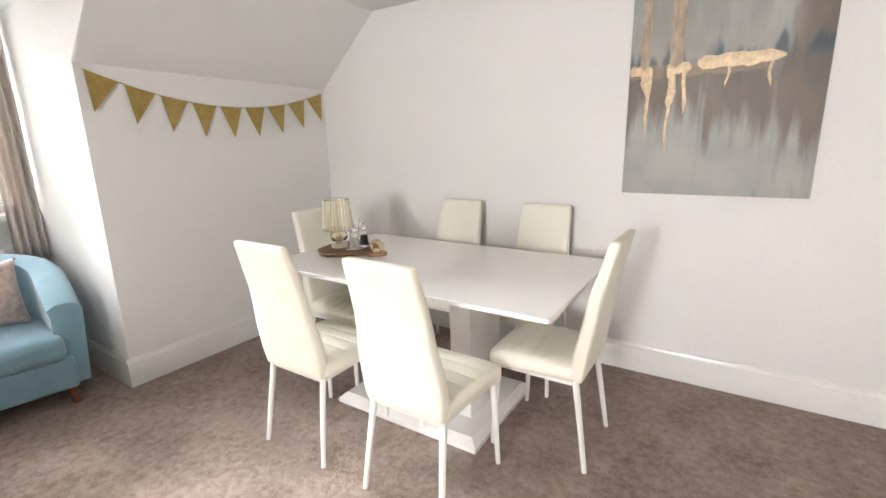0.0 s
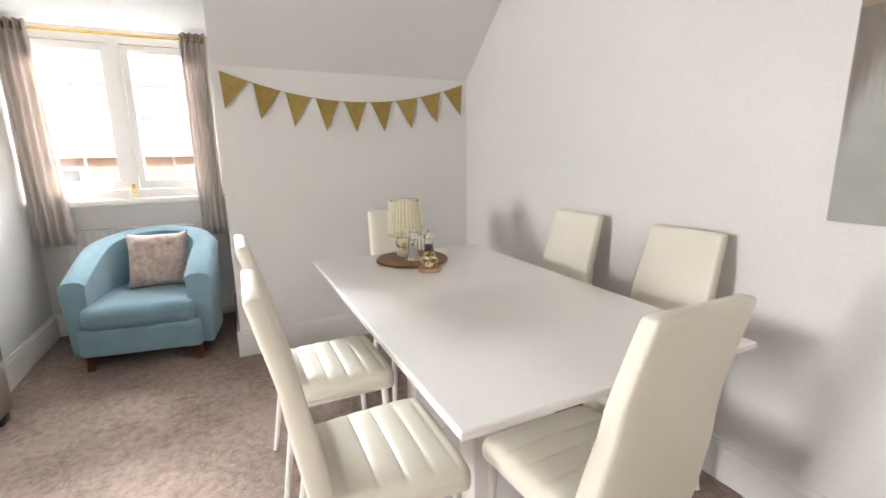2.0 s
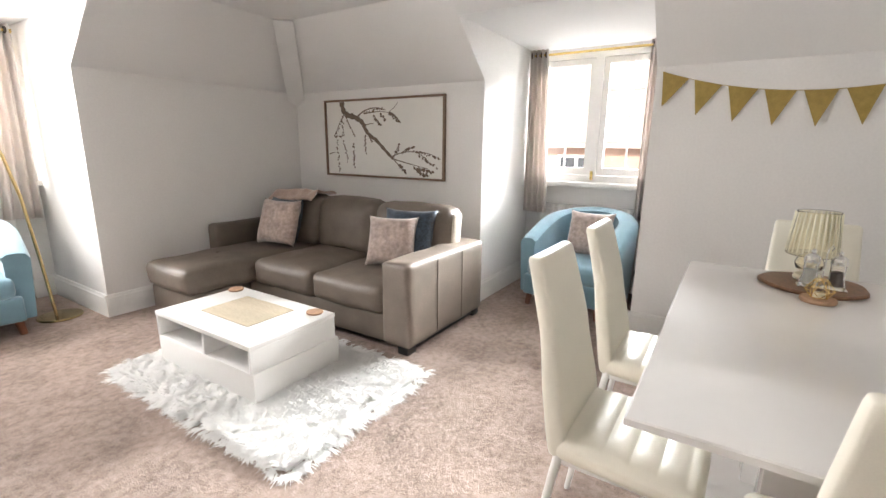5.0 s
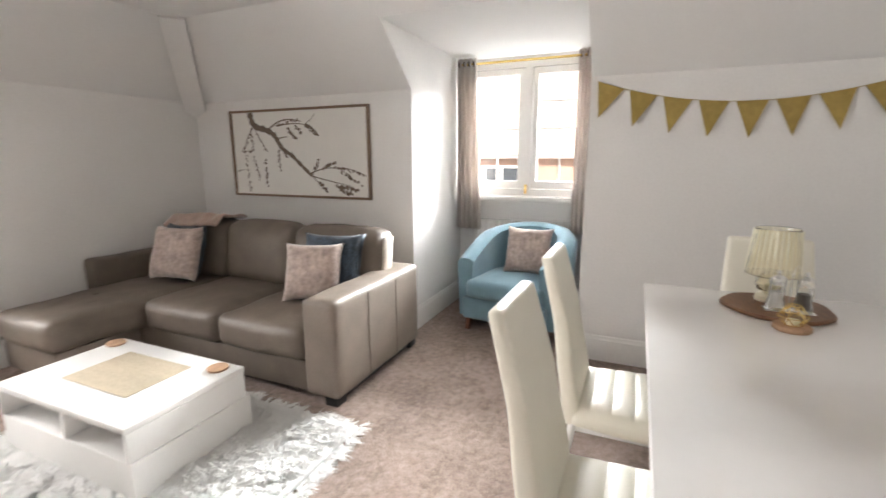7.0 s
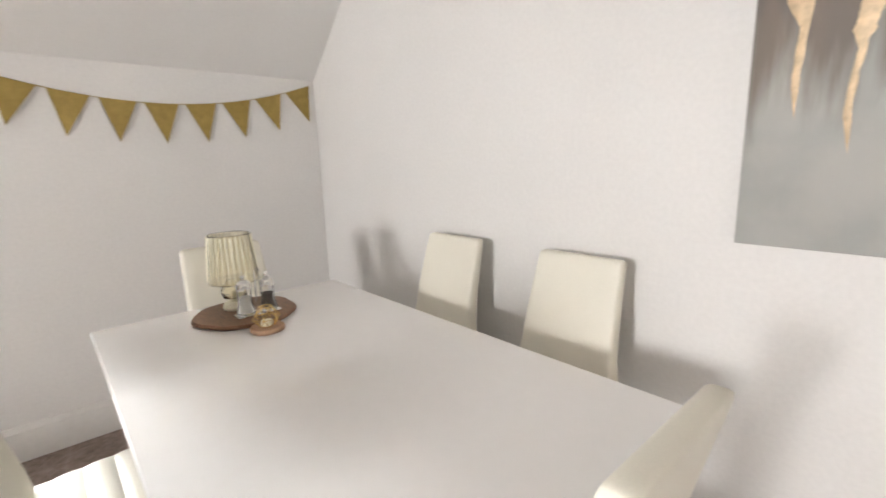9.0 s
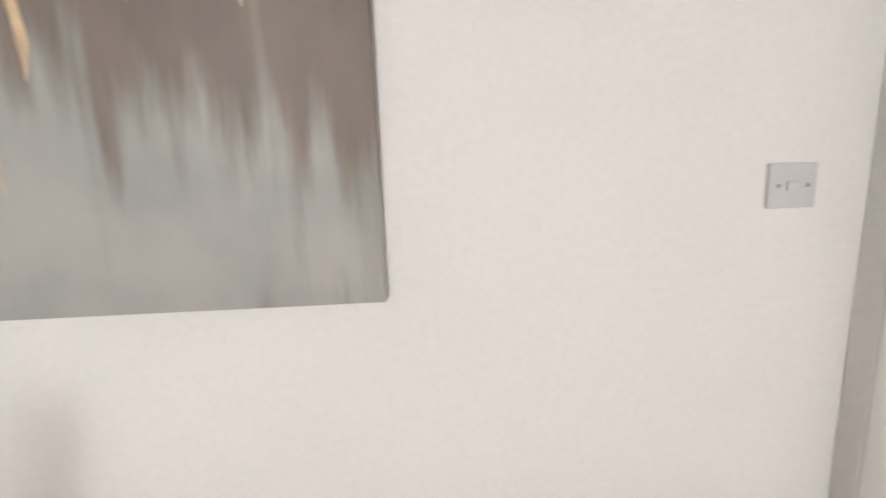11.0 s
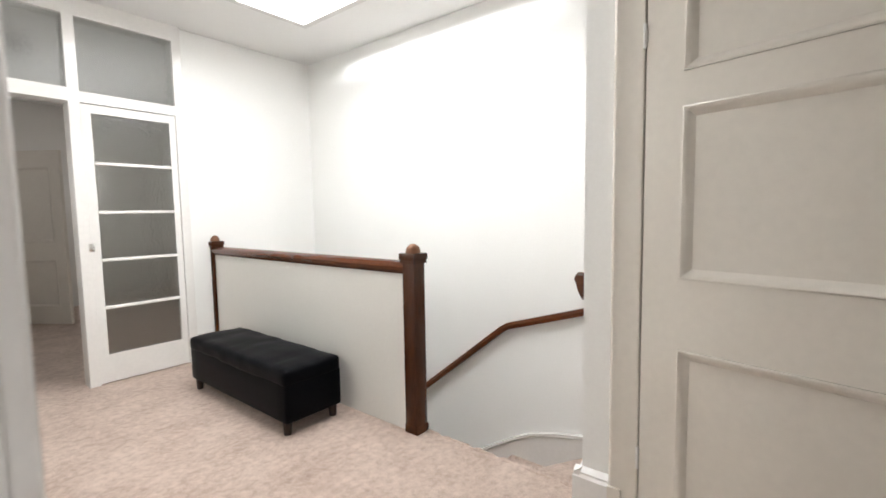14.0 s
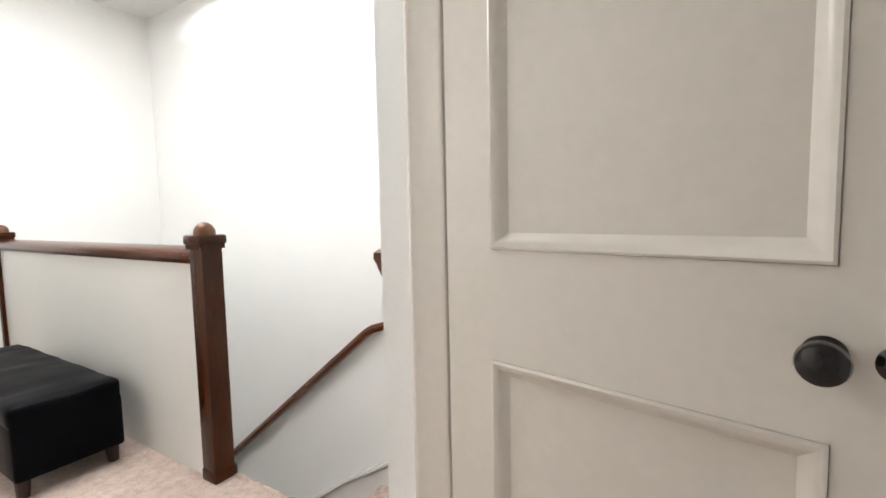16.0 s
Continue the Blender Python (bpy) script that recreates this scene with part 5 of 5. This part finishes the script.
# ---- leather corner sofa ----
sofa = thing("corner_sofa", "taupe leather corner sofa with chaise and loose cushions", "sofa")
part("base", rbox(0.24, 1.17, -4.86, -2.94, 0.05, 0.235, 0.02), M_LEATHER, sofa)
part("chaise_base", rbox(1.171, 1.655, -4.86, -4.30, 0.05, 0.232, 0.02), M_LEATHSIDE, sofa)
part("back_frame", soft(0.20, 0.36, -4.98, -2.945, 0.06, 0.72, 0.04), M_LEATHER, sofa)


def wrinkled(p, u, v, w):
    q = p * 6
    p.z += 0.006 * noise.noise(q) + 0.0035 * noise.noise(q * 2.7)
    p.x += 0.005 * noise.noise(Vector((q.y, q.z, q.x + 7))) + 0.003 * noise.noise(Vector((q.z, q.x, q.y + 3)) * 2.5)
    return p


part("arm", soft(0.235, 1.20, -2.94, -2.725, 0.052, 0.595, 0.032, (0, 0, 0.004), (22, 8, 14), wrinkled), M_LEATHSIDE, sofa, "boxy leather arm")
for x in (0.56, 0.88):
    part("arm_seam", sweep([(x, -2.7235, 0.075), (x, -2.7235, 0.57)], 0.0028, 6), M_LEATHER, sofa)
part("arm", soft(0.30, 1.09, -5.005, -4.865, 0.052, 0.605, 0.03, (0, 0, 0.004), (14, 4, 8), wrinkled), M_LEATHER, sofa, "low leather arm by the wall")
for a, c in ((-3.575, -2.945), (-4.225, -3.58)):
    part("seat_cushion", soft(0.32, 1.205, a, c, 0.228, 0.425, 0.05, (0.012, 0.004, 0.028), (22, 18, 6), wrinkled), M_LEATHER, sofa)
part("chaise_cushion", soft(0.32, 1.69, -4.865, -4.23, 0.228, 0.42, 0.055, (0.012, 0.004, 0.022), (30, 16, 6), lambda p, u, v, w: (wrinkled(p, u, v, w) if u < 0.35 or v < 0.4 else wrinkled(p + Vector((0, -0.05 * min(1, (u - 0.35) * 4), 0)), u, v, w))), M_LEATHER, sofa)
part("tuft", lathe([(0, 0.0), (0.018, 0.0), (0.014, 0.008), (0, 0.010)], 14), M_LEATHER, sofa).matrix_basis = pose(1.25, -4.6, 0.437)


def lean_back(p, u, v, w):
    p = wrinkled(p, u, v, w)
    p.x -= 0.16 * (p.z - 0.42)
    return p


for a, c in ((-3.56, -2.86), (-4.20, -3.57), (-4.84, -4.21)):
    part("back_cushion", soft(0.36, 0.60, a, c, 0.42, 0.845, 0.07, (0.03, 0.006, 0.02), (8, 18, 14), lean_back), M_LEATHER, sofa)
part("cushion_end", soft(0.41, 0.535, -2.874, -2.848, 0.53, 0.80, 0.012, (0, 0.012, 0.012), (5, 2, 8), lean_back), M_LINING, sofa, "pale cream worn end of the back cushion")
for x, y in ((0.29, -2.79), (1.13, -2.79), (0.29, -4.9), (1.56, -4.38), (1.56, -4.8)):
    part("foot", rbox(x - 0.045, x + 0.045, y - 0.04, y + 0.04, 0.0, 0.056, 0.006), M_BLACKP, sofa, "black plastic foot")
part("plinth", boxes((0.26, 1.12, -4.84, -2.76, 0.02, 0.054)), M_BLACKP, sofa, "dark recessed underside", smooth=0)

bm = bmesh.new()
grid = []
for i in range(25):
    row = []
    for j in range(15):
        u, v = i / 24, j / 14
        y = -4.80 + 0.58 * u
        if v < 0.5:
            x, z = 0.60 - 0.20 * v, 0.80 + 0.17 * v + 0.03 * u
        else:
            x, z = 0.50 - 0.42 * (v - 0.5), 0.885 + 0.03 * u - 0.10 * (v - 0.5)
        z += 0.026 * noise.noise(Vector((u * 5, v * 4, 1.0))) - 0.03 * (0.5 - abs(v - 0.5)) * abs(u - 0.5)
        x += 0.014 * noise.noise(Vector((u * 6, v * 3, 5.0)))
        row.append(bm.verts.new((x, y, z)))
    grid.append(row)
for i in range(24):
    for j in range(14):
        bm.faces.new((grid[i][j], grid[i + 1][j], grid[i + 1][j + 1], grid[i][j + 1]))
throw = solo("throw_blanket", bm, M_THROW, "dusty pink throw folded over the sofa back", "blanket", smooth=180)
mod = throw.modifiers.new("thickness", 'SOLIDIFY')
mod.thickness = 0.014

# ---- coffee table and rug ----
coffee = thing("coffee_table", "white coffee table with open niches, on a shag rug", "coffee table", pose(1.79, -3.47, 0.026))
hx, hy = 0.28, 0.445
part("top", rbox(-hx, hx, -hy, hy, 0.288, 0.314, 0.003), M_WOODW, coffee)
part("side_panel", rbox(-hx + 0.004, hx - 0.004, hy - 0.022, hy - 0.002, 0.165, 0.287, 0.002), M_WOODW, coffee)
part("side_panel", rbox(-hx + 0.004, hx - 0.004, -hy + 0.002, -hy + 0.022, 0.165, 0.287, 0.002), M_WOODW, coffee)
part("divider", rbox(-hx + 0.02, hx - 0.006, 0.02, 0.036, 0.165, 0.287, 0.002), M_WOODW, coffee)
part("niche_back", boxes((-hx + 0.01, -hx + 0.02, -hy + 0.022, hy - 0.022, 0.165, 0.287)), M_WOODW, coffee, smooth=0)
part("lower_box", rbox(-hx - 0.016, hx - 0.006, -hy + 0.001, hy + 0.004, 0.0, 0.164, 0.003), M_WOODW, coffee, "white lower drawer box")
solo("table_mat", rbox(-0.153, 0.153, -0.222, 0.222, 0.0, 0.004, 0.0015), M_MAT, "woven straw mat on the coffee table", "mat", pose(1.77, -3.47, 0.3405))
for y in (-3.872, -3.118):
    solo("coaster", lathe([(0, 0), (0.046, 0.0), (0.048, 0.003), (0.048, 0.009), (0.046, 0.011), (0, 0.011)], 28), M_CORK, "round cork coaster on the coffee table", "coaster", pose(1.578, y, 0.3405), "coasters on the coffee table")

rug = thing("shag_rug", "white shaggy faux-fur rug under the coffee table", "rug")
part("backing", rbox(1.30, 2.27, -4.02, -2.54, 0.002, 0.024, 0.004), M_RUG, rug)
rng = random.Random(9)
verts, faces = [], []
for k in range(5200):
    u, v = rng.random(), rng.random()
    cx, cy = 1.27 + 1.03 * u, -4.05 + 1.54 * v
    if 1.55 < cx < 2.0 and -3.86 < cy < -3.07:
        continue
    edge = min(u, 1 - u) < 0.035 or min(v, 1 - v) < 0.025
    ca = noise.noise(Vector((cx * 5, cy * 5, 0))) * 3.0 + rng.uniform(-0.7, 0.7)
    if edge and rng.random() < 0.8:
        ca = math.atan2((v - 0.5) * 1.5, u - 0.5) + rng.uniform(-0.5, 0.5)
    cl = rng.uniform(0.05, 0.105) * (0.75 if edge else 1)
    rise = rng.uniform(0.10, 0.34) * (0.4 if edge else 1)
    for _ in range(8):
        a = ca + rng.gauss(0, 0.22)
        ln = cl * rng.uniform(0.75, 1.1)
        d = Vector((math.cos(a), math.sin(a), 0)) * ln
        w = Vector((-d.y, d.x, 0)).normalized() * 0.0030
        p = Vector((cx + rng.gauss(0, 0.006), cy + rng.gauss(0, 0.006), 0.004 if edge else 0.020))
        lift = Vector((0, 0, ln * rise))
        q, e = p + d * 0.45 + lift, p + d + lift * 0.35
        i = len(verts)
        verts += [p - w, p + w, q + w, q - w, e]
        faces += [(i, i + 1, i + 2, i + 3), (i + 3, i + 2, i + 4)]
me = bpy.data.meshes.new("pile")
me.from_pydata([tuple(v) for v in verts], [], faces)
me.materials.append(M_RUG)
pile = new("pile", me)
pile.parent = rug
tagged(pile, "long white shaggy pile", kind="stuff")

# ---- arc floor lamp ----
lamp = thing("floor_lamp", "slim brass arc floor lamp on a round base", "floor lamp", pose(2.10, -5.33, 0))
part("base", lathe([(0, 0), (0.135, 0), (0.14, 0.006), (0.135, 0.016), (0.03, 0.022), (0, 0.023)], 36), M_ANTIQUE, lamp)
part("pole", sweep([(0.03, 0.03, 0.02), (0.05, -0.02, 0.45), (0.075, -0.08, 0.9), (0.115, -0.14, 1.2), (0.19, -0.2, 1.42), (0.30, -0.24, 1.55), (0.42, -0.26, 1.60), (0.52, -0.27, 1.58)], 0.011, 12), M_ANTIQUE, lamp)
part("shade", lathe([(0.015, 0.05), (0.03, 0.045), (0.075, 0.0), (0.072, 0.0), (0.028, 0.041), (0.0, 0.046)], 24), M_ANTIQUE, lamp, "small brass dome shade").matrix_basis = pose(0.52, -0.27, 1.53)

# ---- ottoman on the landing ----
ott = thing("ottoman_bench", "black leather storage ottoman on short dark legs", "ottoman", pose(5.675, 2.09, 0))
part("body", soft(-0.187, 0.187, -0.60, 0.60, 0.075, 0.302, 0.014, (0.003, 0.003, 0), (6, 14, 3)), M_BLACKLEATHER, ott)
part("lid", soft(-0.189, 0.189, -0.602, 0.602, 0.2765, 0.374, 0.026, (0.002, 0.002, 0.014), (10, 26, 3), lambda p, u, v, w: wrinkled(p - Vector((0, 0, 0.004 * (1 - min(1, abs(math.sin(v * 4.7)) * 6)) * (w > 0.5))), u, v, w)), M_BLACKLEATHER, ott, "padded black leather lid")
for x in (-1, 1):
    for y in (-1, 1):
        part("leg", sweep([(x * 0.152, y * 0.55, 0.08), (x * 0.154, y * 0.553, 0.0)], lambda k: 0.027 - 0.006 * k, 10), M_DARKLEG, ott, "short dark brown wooden leg")

# ---- outside ----
structure("ground", boxes((-400, 400, -400, 400, -6.2, -6.0)), M_ASPHALT, "grey street far below the windows", "ground")


def far_house(m):
    ob = thing("house", "brick house with clay tiled roof across the street", "house", m)
    part("wall", boxes((-7, 7, 0, 6, -6, 1.2)), M_BRICK, ob, smooth=0)
    for k in range(14):
        y, z = -0.3 + 0.27 * k, 1.0 + 0.25 * k
        part("roof_course", boxes((-7.3, 7.3, y, y + 0.30, z, z + 0.27)), M_ROOFTILE, ob, smooth=0)
    for x in (-4.4, -0.4, 3.8):
        w = part("window", boxes((x - 0.7, x + 0.7, -0.05, -0.001, -0.9, 0.75)), M_GLOSS, ob, smooth=0)
        for i in (-1, 1):
            for z in (-0.8, -0.02):
                part("pane", boxes((x + i * 0.32 - 0.26, x + i * 0.32 + 0.26, -0.06, -0.051, z, z + 0.68)), M_DARKPANE, w, smooth=0)
    return ob


house = far_house(pose(-13, -1.5, 0.3, 0, 0, 90))
copy_thing(house, pose(3.0, -19, 0.3, 0, 0, 180))
